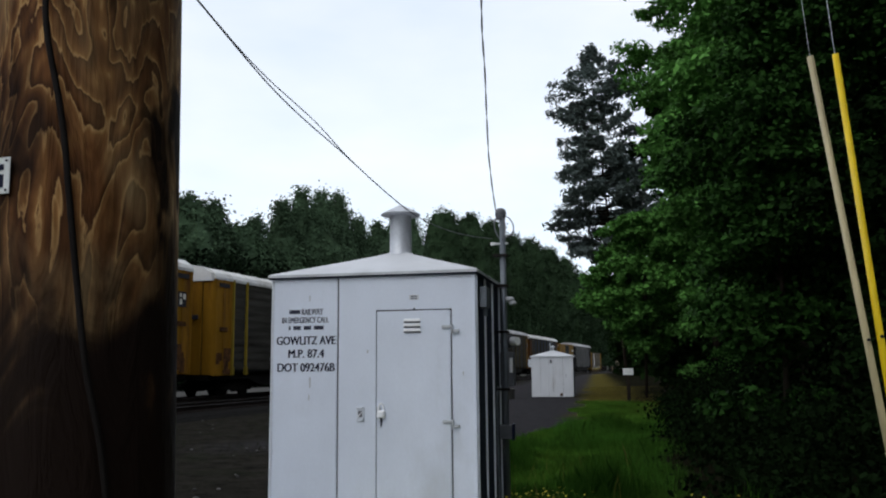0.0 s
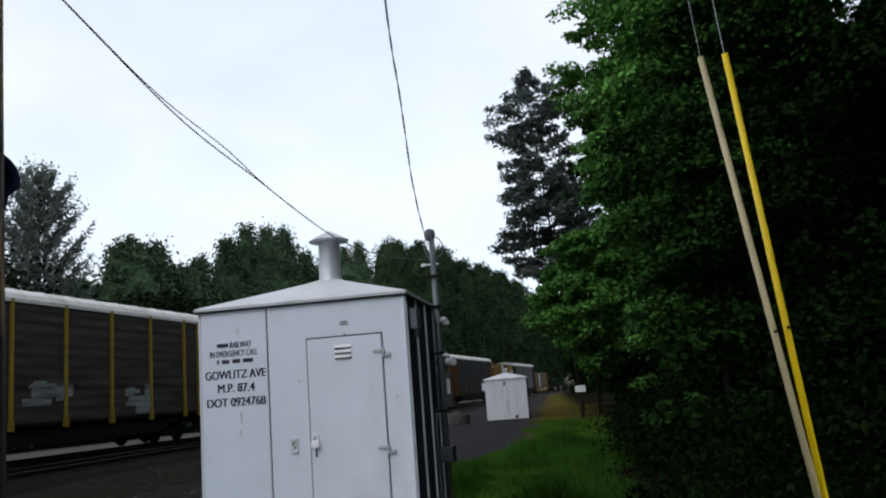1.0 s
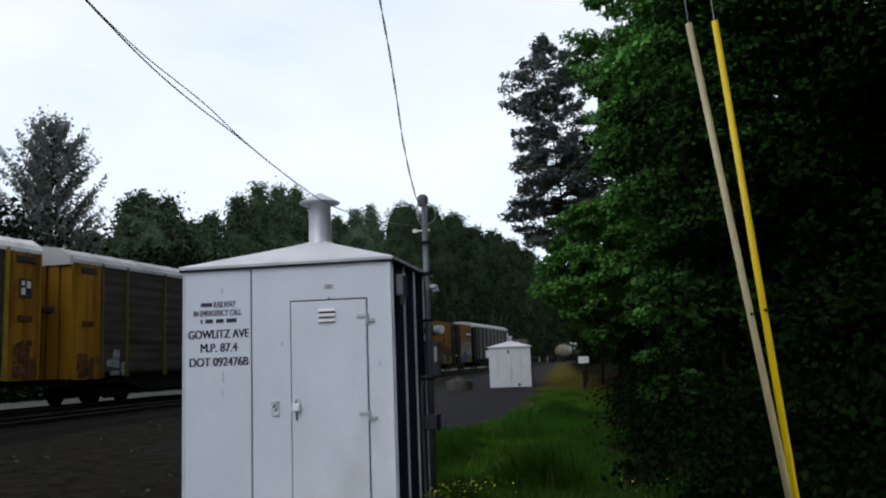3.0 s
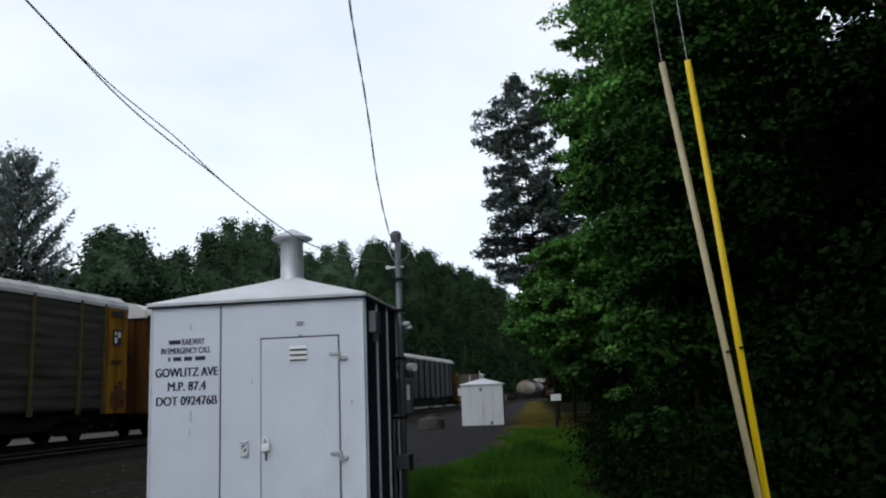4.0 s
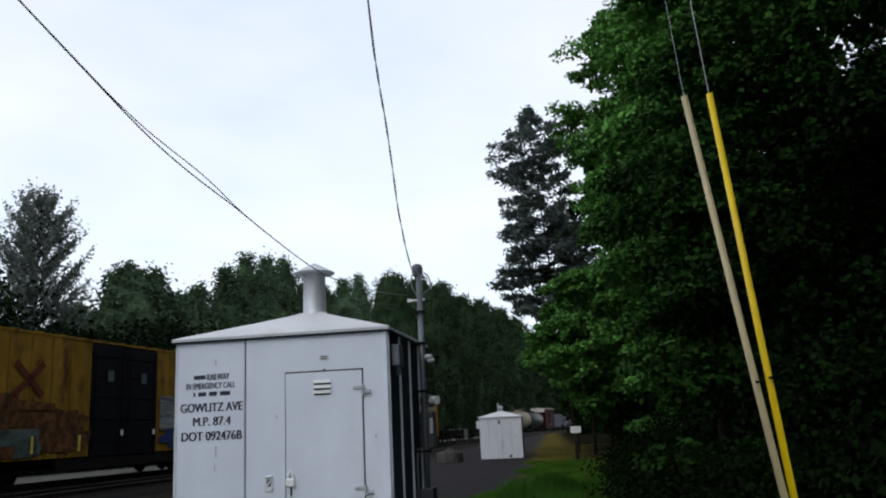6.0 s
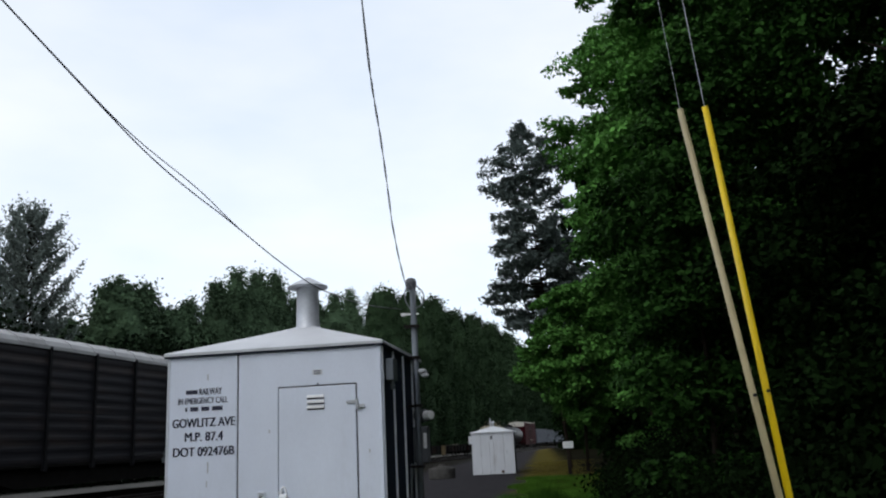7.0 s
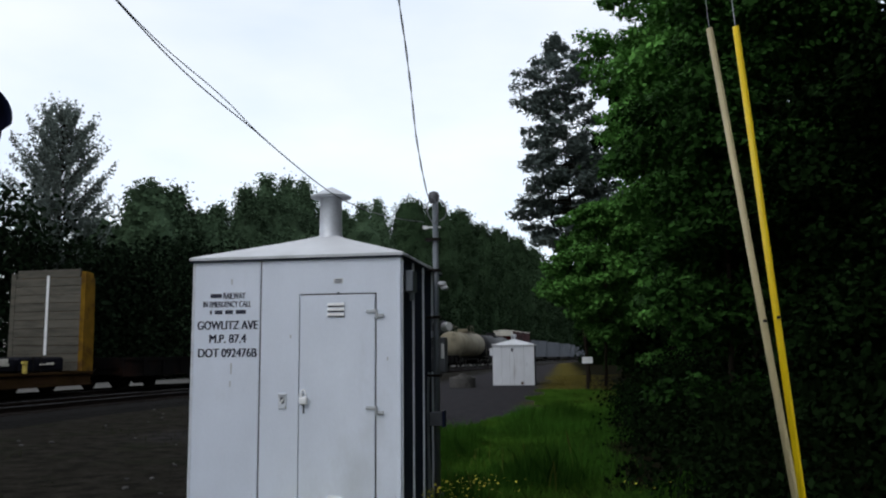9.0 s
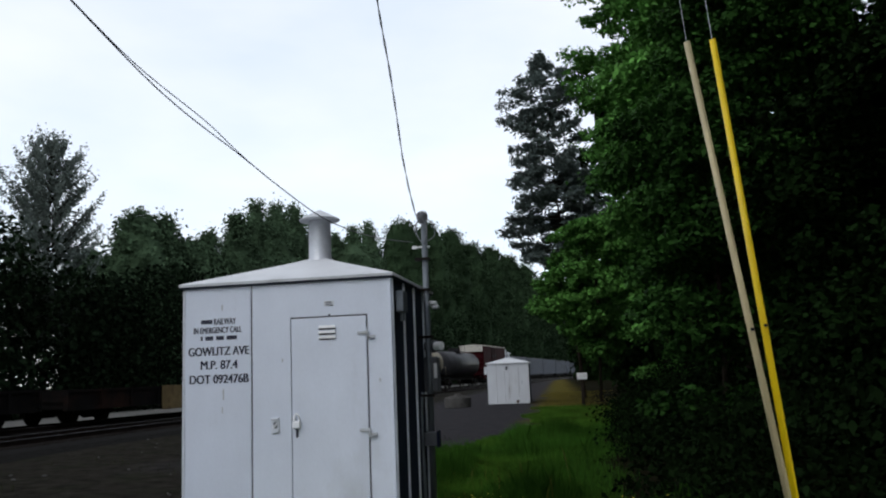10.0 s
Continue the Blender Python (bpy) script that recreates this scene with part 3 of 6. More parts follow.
def line_pose(s, off=0.0, z=0.0):
    p, h = line_at(s, off)
    return pose(p.x, p.y, rail_z(s) + z, 0, 0, 90 - math.degrees(h))


def sweep(name, profile, s0, s1, step, material, kind="", label="", closed=True, parent=None):
    """A profile of (off, height over the rail) pairs carried along the line."""
    bm = bmesh.new()
    rows = []
    s = s0
    while s <= s1 + 1e-6:
        row = []
        for off, z in profile:
            p, _ = line_at(s, off)
            row.append(bm.verts.new((p.x, p.y, rail_z(s) + z)))
        rows.append(row)
        s += step
    k = len(profile)
    for a, b in zip(rows, rows[1:]):
        for i in range(k if closed else k - 1):
            bm.faces.new((a[i], a[(i + 1) % k], b[(i + 1) % k], b[i]))
    if closed:
        bm.faces.new(rows[0][::-1])
        bm.faces.new(rows[-1])
    ob = part(name, bm, material, parent)
    return tagged(ob, label, kind=kind)


# ---------------------------------------------------------------- ground
def make_ground():
    xs = np.concatenate([[-2600, -1200, -600, -300, -150, -90], np.arange(-60, 40, 1.0), [50, 70, 110, 200, 400, 900, 2600]])
    ys = np.concatenate([[-2600, -900, -300, -100, -40], np.arange(-15, 110, 1.25), [125, 150, 200, 300, 500, 1000, 2600]])
    bm = bmesh.new()
    grid = []
    for y in ys:
        row = []
        for x in xs:
            z = -0.006 * max(0.0, min(y, 300.0) - 45.0)
            near = abs(x) < 45 and y < 120
            if near:
                z += 0.05 * (noise.noise(Vector((x * 0.25, y * 0.25, 3.0)))) + 0.02 * noise.noise(Vector((x * 0.9, y * 0.9, 7.0)))
            if x > 0.23 * y + 1.5 and near:
                z += 0.10 * min(1, (x - 0.23 * y - 1.5) / 3)
            row.append(bm.verts.new((x, y, z - 0.02)))
        grid.append(row)
    for a, b in zip(grid, grid[1:]):
        for i in range(len(xs) - 1):
            bm.faces.new((a[i], a[i + 1], b[i + 1], b[i]))
    tagged(part("ground", bm, "ground", smooth=True), "grey gravel yard with weeds turning to rough green grass", kind="structure")


make_ground()


def make_tracks():
    tagged(sweep("track_bed", [(-3.6, -0.5), (-2.4, -0.16), (6.7, -0.16), (8.2, -0.5)], -246, 438, 6, "ballast", closed=True), "dark crushed-stone ballast bed under two railway tracks", kind="structure")
    tagged(sweep("service_road", [(-9.5, -0.5), (-9.4, -0.16), (-3.9, -0.18), (-3.8, -0.5)], -246, 438, 6, "gravel_pale", closed=True), "pale gravel strip beyond the railway tracks", kind="structure")
    prof = [(-0.07, -0.172), (0.07, -0.172), (0.07, -0.16), (0.012, -0.145), (0.012, -0.04), (0.036, -0.032), (0.036, -0.002), (-0.036, -0.002), (-0.036, -0.032), (-0.012, -0.04), (-0.012, -0.145), (-0.07, -0.16)]
    for c in (0.0, 4.3):
        for g in (-0.7175 - 0.036, 0.7175 + 0.036):
            rail = tagged(sweep("rail", [(o + c + g, z) for o, z in prof], -246, 438, 6, "rail_side"), "rusty steel rail on the ballast bed", "rail", "rails of the two tracks", "structure")
            sweep("running_surface", [(c + g - 0.031, -0.0015), (c + g + 0.031, -0.0015), (c + g + 0.031, 0.004), (c + g - 0.031, 0.004)], -246, 438, 6, "rail_top", parent=rail)
    me = None
    for c, s0, n in ((4.3, -8, 75), (0.0, -8, 75)):
        for i in range(n):
            m = line_pose(s0 + 0.56 * i, c)
            if me is None:
                ob = part("tie", boxes((-0.115, 0.115, -1.3, 1.3, -0.30, -0.135), bevel=0.012), "tie")
                me = ob.data
            else:
                ob = link("tie", me, None)
            ob.matrix_world = m @ pose(random.uniform(-0.03, 0.03), random.uniform(-0.04, 0.04), 0, 0, 0, random.uniform(-1, 1))
            tagged(ob, "weathered dark timber railway tie in ballast", "tie", "ties of the two tracks", "structure")


make_tracks()


# ---------------------------------------------------------------- signal shed with door and lettering
def make_shed():
    shed = thing("signal_shed", pose(-1.585, 7.272, 0, 0, 0, -14.666), "white-painted steel railway signal shed with black lettering and locked door", "shed")
    W, D, H = 1.83, 1.78, 2.322
    part("base", boxes((-0.05, W + 0.05, -0.05, D + 0.05, -0.05, 0.12), bevel=0.015), "concrete", shed, "concrete foundation slab")
    # front wall: panels with the doorway cut out
    x0, x1, dz0, dz1 = 0.960, 1.628, 0.22, 2.014
    part("front_panel", boxes((0.018, 0.613, 0.0, 0.05, 0.12, H), bevel=0.004), "shed_paint", shed)
    fp = boxes((0.626, x0, 0.0, 0.05, 0.12, H), (x0, x1, 0.0, 0.05, dz1, H), (x1, W - 0.018, 0.0, 0.05, 0.12, H), (x0, x1, 0.0, 0.05, 0.12, dz0))
    part("front_panel", fp, "shed_paint", shed)
    part("seam", boxes((0.611, 0.628, 0.010, 0.03, 0.12, H)), "dark_gap", shed)
    part("corner_trim", boxes((0.0, 0.022, -0.006, 0.06, 0.12, H), bevel=0.003), "shed_rib", shed)
    part("corner_trim", boxes((W - 0.026, W + 0.004, -0.006, 0.03, 0.12, H), bevel=0.003), "shed_paint", shed)
    part("door_recess", boxes((x0, x1, 0.022, 0.05, dz0, dz1)), "dark_gap", shed)
    door = part("door", boxes((x0 + 0.010, x1 - 0.012, -0.006, 0.018, dz0 + 0.01, dz1 - 0.013), bevel=0.004), "shed_paint", shed, "flush grey-white steel door")
    for zc in (1.918, 1.876, 1.834):
        bm = bmesh.new()
        prism(bm, [(-0.006, zc - 0.006), (-0.022, zc - 0.008), (-0.020, zc + 0.002), (-0.006, zc + 0.016)], "x", 1.212, 1.354)
        part("louver", bm, "sign_white", door)
        part("louver_slot", boxes((1.212, 1.354, -0.008, -0.0055, zc - 0.020, zc - 0.007)), "dark_gap", door)
    for zc in (0.36, 0.325):
        bm = bmesh.new()
        prism(bm, [(-0.006, zc - 0.012), (-0.026, zc - 0.010), (-0.022, zc + 0.002), (-0.006, zc + 0.014)], "x", 1.225, 1.345)
        part("louver", bm, "sign_white", door)
    for zc in (1.843, 1.057):
        h = boxes((x1 - 0.085, x1 + 0.008, -0.020, -0.006, zc + 0.004, zc + 0.030), (x1 + 0.0, x1 + 0.062, -0.022, -0.006, zc - 0.032, zc - 0.006), bevel=0.003)
        rod(h, (x1 + 0.004, -0.02, zc - 0.04), (x1 + 0.004, -0.02, zc + 0.034), 0.011)
        part("hinge", h, "zinc", shed, "galvanised strap hinge")
    hasp = boxes((0.79, 0.862, -0.010, 0.0, 1.065, 1.195), bevel=0.004)
    box(hasp, 0.800, 0.852, -0.024, -0.008, 1.175, 1.192, 0.003)
    box(hasp, 0.822, 0.858, -0.020, -0.008, 1.075, 1.10, 0.003)
    part("latch_plate", hasp, "shed_rib", shed, "galvanised latch plate")
    part("pull_slot", boxes((0.808, 0.842, -0.012, -0.0095, 1.108, 1.160)), "box_grey", shed)
    part("pull_ring", rod(bmesh.new(), (0.812, -0.018, 1.112), (0.842, -0.018, 1.152), 0.006, seg=8), "steel", shed)
    lock = part("padlock", boxes((0.978, 1.050, -0.045, -0.010, 1.102, 1.166), bevel=0.010), "steel", shed, "bright steel padlock")
    pts = [(0.992, -0.025, 1.160), (0.992, -0.025, 1.205), (1.014, -0.025, 1.236), (1.036, -0.025, 1.205), (1.036, -0.025, 1.160)]
    tube("shackle", pts, 0.008, "steel", lock)
    part("hasp", boxes((0.966, 1.010, -0.014, -0.006, 1.168, 1.190)), "zinc", shed)
    part("hasp_tail", boxes((1.006, 1.018, -0.014, -0.006, 1.03, 1.105)), "letter_thin", shed)
    part("name_tag", boxes((1.259, 1.343, -0.005, 0.0, 2.096, 2.137), bevel=0.002), "white_sheet", shed)
    for x, z in ((1.295, 2.125), (1.295, 2.107)):
        part("tag_line", boxes((x - 0.022, x + 0.032, -0.0065, -0.005, z - 0.004, z + 0.004)), "letter_thin", shed)
    part("keeper", boxes((1.296, 1.309, -0.010, 0.0, 2.004, 2.026)), "letter_thin", shed)
    # lettering; the owner's initials and the telephone number are bars
    def bar(xa, xb, z, mname):
        part("letter_bar", boxes((xa, xb, -0.002, 0.0005, z - 0.017, z + 0.017)), mname, shed)
    turn = pose(0, 0, 0, 90, 0, 0)
    def words(tx, w, u, z, h, mname):
        stroke = 0.0028 if h > 0.06 else 0.0014
        for k, dx in enumerate((-stroke, 0.0, stroke)):     # heavy stencil strokes
            lettering("lettering", tx, w, h, Matrix.Translation((u + dx, -0.0005 - 0.0003 * k, z)) @ turn, mname, shed, "black stencilled lettering")
    bar(0.165, 0.268, 2.013, "letter_thin")
    words("RAILWAY", 0.195, 0.381, 2.013, 0.052, "letter_thin")
    words("IN EMERGENCY CALL", 0.431, 0.316, 1.941, 0.050, "letter_thin")
    for xa, xb in ((0.163, 0.180), (0.206, 0.276), (0.302, 0.372), (0.396, 0.487)):
        bar(xa, xb, 1.873, "letter_thin")
    words("GOWLITZ AVE", 0.541, 0.325, 1.763, 0.072, "letter")
    words("M.P. 87.4", 0.327, 0.329, 1.649, 0.072, "letter")
    words("DOT 092476B", 0.524, 0.328, 1.530, 0.072, "letter")
    # thin drip stains under the lettering
    for u, z, h in ((0.36, 1.40, 0.09), (0.352, 1.27, 0.05), (0.35, 2.13, 0.05), (0.883, 1.66, 0.03), (1.715, 1.47, 0.03)):
        part("stain", boxes((u, u + 0.012, -0.0012, 0.0003, z - h / 2, z + h / 2)), "zinc", shed)
    # other walls, corrugated, the shade on them put into their colour
    part("wall", boxes((W - 0.05, W, 0.05, D, 0.12, H)), "shed_shade", shed, "dark shaded corrugated side wall")
    part("wall", boxes((0.0, 0.05, 0.05, D, 0.12, H)), "shed_shade", shed)
    part("wall", boxes((0.0, W, D - 0.05, D, 0.12, H)), "shed_shade", shed)
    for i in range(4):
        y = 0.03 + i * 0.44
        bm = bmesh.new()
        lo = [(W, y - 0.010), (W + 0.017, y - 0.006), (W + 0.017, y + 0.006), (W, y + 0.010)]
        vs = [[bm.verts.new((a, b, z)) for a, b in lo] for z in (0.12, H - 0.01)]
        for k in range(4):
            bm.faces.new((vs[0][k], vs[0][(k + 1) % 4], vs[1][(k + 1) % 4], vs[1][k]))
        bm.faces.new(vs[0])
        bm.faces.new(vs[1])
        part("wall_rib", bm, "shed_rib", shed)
    # hipped sheet roof, slightly hollow towards the vent, with a thin folded lip
    o, ux = 0.028, 0.945
    bm = bmesh.new()
    rings = [[(-o, -o, H - 0.004), (W + o, -o, H - 0.004), (W + o, D + o, H - 0.004), (-o, D + o, H - 0.004)]]
    for f, z in ((0.0, 0.018), (0.012, 0.026), (0.30, 0.110), (0.60, 0.198), (0.80, 0.260), (0.90, 0.296)):
        rings.append([(ux + (x - ux) * (1 - f), D / 2 + (y - D / 2) * (1 - f), H + z) for x, y, _ in rings[0]])
    rings = [[bm.verts.new(p) for p in r] for r in rings]
    for a, b in zip(rings, rings[1:]):
        for k in range(4):
            bm.faces.new((a[k], a[(k + 1) % 4], b[(k + 1) % 4], b[k]))
    bm.faces.new(rings[0][::-1])
    bm.faces.new(rings[-1])
    part("roof", bm, "shed_roof", shed, "shallow hipped sheet-metal roof")
    # dark strips under the roof lip, painted as its shadow line
    part("eave_shadow", boxes((-o + 0.004, W + o - 0.004, -o + 0.006, 0.0, H - 0.020, H - 0.004)), "shed_shade", shed)
    part("eave_shadow", boxes((W, W + o - 0.004, -o + 0.008, D + o - 0.004, H - 0.022, H - 0.004)), "shed_shade", shed)
    vent = part("vent_pipe", lathe([(0.128, H + 0.275), (0.122, H + 0.292), (0.108, H + 0.315), (0.103, H + 0.66), (0.108, H + 0.668), (0.108, H + 0.672)], 24), "zinc", shed, "galvanised roof vent", smooth=True)
    vent.matrix_basis = Matrix.Translation((ux, D / 2, 0))
    part("vent_cap", lathe([(0.10, H + 0.672), (0.180, H + 0.672), (0.192, H + 0.676), (0.194, H + 0.686), (0.10, H + 0.738), (0.02, H + 0.778), (0.001, H + 0.780)], 28), "zinc", vent, "conical rain cap", smooth=False)
    part("pipe_seam", lathe([(0.107, H + 0.44), (0.107, H + 0.446)], 24), "zinc", vent)
    # boxes and fittings on the side
    part("junction_box", boxes((W + 0.02, W + 0.09, 0.08, 0.24, 2.02, 2.20), bevel=0.008), "mast_pipe", shed, "small grey junction box")
    bm = rod(bmesh.new(), (W + 0.06, 0.16, 2.03), (W + 0.06, 0.16, 1.95), 0.02)
    part("conduit", bm, "mast_pipe", shed)
    # service mast with weatherhead, meter and boxes
    my = 1.15
    mx = W + 0.085
    mast = part("mast_pipe", rod(bmesh.new(), (mx, my, 0.1), (mx, my, 3.0), 0.029, seg=14), "mast_pipe", shed, "grey steel service mast", smooth=True)
    wh = lathe([(0.036, 2.955), (0.045, 2.97), (0.055, 3.0), (0.056, 3.03), (0.044, 3.06), (0.02, 3.072), (0.001, 3.074)], 14)
    for v in wh.verts:
        v.co += Vector((mx - 0.015, my, 0))
    part("weatherhead", wh, "box_grey", mast, "domed weatherhead cap", smooth=True)
    for z in (2.60, 2.30, 1.85, 1.30):
        part("strap", boxes((W - 0.01, mx + 0.045, my - 0.042, my + 0.042, z - 0.012, z + 0.012)), "cable_black", mast)
    part("bracket", boxes((mx - 0.09, mx + 0.05, my - 0.012, my + 0.012, 2.712, 2.726), (mx - 0.12, mx - 0.08, my - 0.015, my + 0.015, 2.705, 2.733)), "meter_white", mast)
    tube("drip_loop", [(mx - 0.04, my - 0.03, 2.99), (mx - 0.09, my - 0.05, 2.93), (mx - 0.08, my - 0.05, 2.84), (mx - 0.02, my - 0.03, 2.76)], 0.006, "cable", mast)
    tube("drip_loop", [(mx + 0.03, my - 0.03, 2.99), (mx + 0.09, my - 0.05, 2.96), (mx + 0.13, my - 0.05, 2.87), (mx + 0.11, my - 0.03, 2.80), (mx + 0.03, my - 0.03, 2.77)], 0.006, "cable", mast)
    tube("drip_loop", [(mx, my - 0.04, 2.98), (mx + 0.05, my - 0.08, 2.90), (mx + 0.05, my - 0.07, 2.83), (mx, my - 0.05, 2.74)], 0.006, "cable", mast)
    part("meter_box", boxes((mx - 0.05, mx + 0.085, my + 0.0, my + 0.14, 1.33, 1.66), bevel=0.01), "box_grey", mast, "grey electric meter box")
    bm = rod(bmesh.new(), (mx + 0.03, my + 0.05, 1.76), (mx + 0.13, my - 0.02, 1.76), 0.042, 0.040, seg=20)
    part("meter", bm, "meter_white", mast, "round glass-fronted electric meter")
    part("meter_collar", rod(bmesh.new(), (mx - 0.02, my + 0.08, 1.76), (mx + 0.07, my + 0.03, 1.76), 0.060, seg=20), "box_grey", mast)
    part("label_plate", boxes((mx + 0.045, mx + 0.075, my - 0.004, my, 1.46, 1.60)), "meter_white", mast)
    lamp = boxes((mx + 0.02, mx + 0.10, my - 0.04, my + 0.04, 2.14, 2.19), bevel=0.015)
    box(lamp, mx + 0.05, mx + 0.12, my - 0.035, my + 0.035, 2.11, 2.15, 0.012)
    part("lamp_hood", lamp, "zinc", mast, "small grey lamp hood")
    part("pull_box", boxes((mx - 0.05, mx + 0.075, my - 0.12, my - 0.02, 0.84, 0.97), bevel=0.008), "box_grey", mast, "grey pull box")
    part("pull_lid", boxes((mx + 0.07, mx + 0.09, my - 0.13, my - 0.01, 0.83, 0.98), bevel=0.004), "signal_black", mast)
    tube("conduit", [(mx - 0.06, my - 0.02, 1.33), (mx - 0.10, my - 0.04, 1.2), (mx - 0.08, my - 0.03, 1.05), (mx - 0.07, my - 0.03, 0.1)], 0.018, "mast_pipe", mast)
    return shed


make_shed()


# ---------------------------------------------------------------- second shed, farther along
def make_second_shed():
    shed = thing("signal_shed", pose(5.40, 38.15, -0.10, 0, 0, -13), "plain white sheet-metal railway shed on the gravel lane", "shed")
    W, D, H = 1.93, 1.9, 1.92
    part("base", boxes((0.05, W - 0.05, 0.05, D - 0.05, -0.1, 0.09)), "dark_gap", shed, "dark timber skids")
    xs = [0.0, 0.42, 0.80, 1.00, 1.45, W]
    for a, b in zip(xs, xs[1:]):
        part("front_panel", boxes((a + 0.004, b - 0.004, 0, 0.05, 0.08, H), bevel=0.006), "white_sheet", shed)
    part("seam", boxes((0.0, W, 0.02, 0.045, 0.09, H)), "dark_gap", shed)
    # side and back walls coloured as though in shade
    part("wall", boxes((W - 0.05, W, 0.05, D, 0.08, H)), "shed_shade", shed, "dark shaded side wall")
    part("wall", boxes((0, 0.05, 0.05, D, 0.08, H)), "shed_shade", shed)
    part("wall", boxes((0, W, D - 0.05, D, 0.08, H)), "shed_shade", shed)
    bm = bmesh.new()
    o = 0.05
    r0 = [bm.verts.new((x, y, H - 0.02)) for x, y in ((-o, -o), (W + o, -o), (W + o, D + o), (-o, D + o))]
    r1 = [bm.verts.new((v.co.x, v.co.y, H + 0.03)) for v in r0]
    r2 = [bm.verts.new((W / 2 + a * 0.1, D / 2 + b * 0.1, H + 0.28)) for a, b in ((-1, -1), (1, -1), (1, 1), (-1, 1))]
    for a, b in ((r0, r1), (r1, r2)):
        for k in range(4):
            bm.faces.new((a[k], a[(k + 1) % 4], b[(k + 1) % 4], b[k]))
    bm.faces.new(r0[::-1])
    bm.faces.new(r2)
    part("roof", bm, "shed_roof", shed, "shallow pyramid sheet-metal roof")
    v = part("vent_pipe", lathe([(0.06, H + 0.2), (0.06, H + 0.45), (0.12, H + 0.45), (0.12, H + 0.47), (0.01, H + 0.53)], 12), "zinc", shed)
    v.matrix_basis = Matrix.Translation((W / 2, D / 2, 0))
    part("side_pipe", rod(bmesh.new(), (W / 2 - 0.12, D / 2, H + 0.2), (W / 2 - 0.12, D / 2, H + 0.66), 0.03), "zinc", shed)
    part("door_latch", boxes((1.56, 1.62, -0.03, 0.0, 0.95, 1.12), bevel=0.005), "zinc", shed)
    part("emblem_plate", boxes((0.86, 0.95, -0.008, 0.0, 1.62, 1.78)), "dark_gap", shed)
    part("side_box", boxes((-0.14, 0.0, 0.1, 0.4, 1.45, 1.8), bevel=0.01), "white_sheet", shed)
    part("rust_patch", boxes((1.30, 1.42, -0.004, 0.0, 0.12, 0.24)), "rust_band", shed)


make_second_shed()


def make_lane_things():
    v = thing("manhole_ring", pose(3.82, 36.6, -0.03), "grey concrete well ring with a raised lid on gravel", "well ring")
    part("ring", lathe([(0.56, 0.0), (0.58, 0.02), (0.58, 0.42), (0.55, 0.45)], 22), "concrete", v)
    part("lid", lathe([(0.40, 0.45), (0.40, 0.50), (0.15, 0.52), (0.15, 0.60), (0.12, 0.61)], 18), "concrete", v)
    s = thing("marker_sign", pose(8.30, 32.1, -0.10, 0, 0, -12), "small blank white sign on a dark timber post in grass", "sign")
    part("post", boxes((-0.065, 0.065, -0.05, 0.05, -0.1, 1.22), bevel=0.01), "post_wood", s)
    part("board", boxes((-0.20, 0.20, -0.075, -0.055, 1.14, 1.39), bevel=0.008), "sign_white", s)
    for z in (1.32, 1.24):
        part("letter_bar", boxes((-0.14, 0.14, -0.079, -0.075, z - 0.02, z + 0.02)), "tag_plate", s)


make_lane_things()


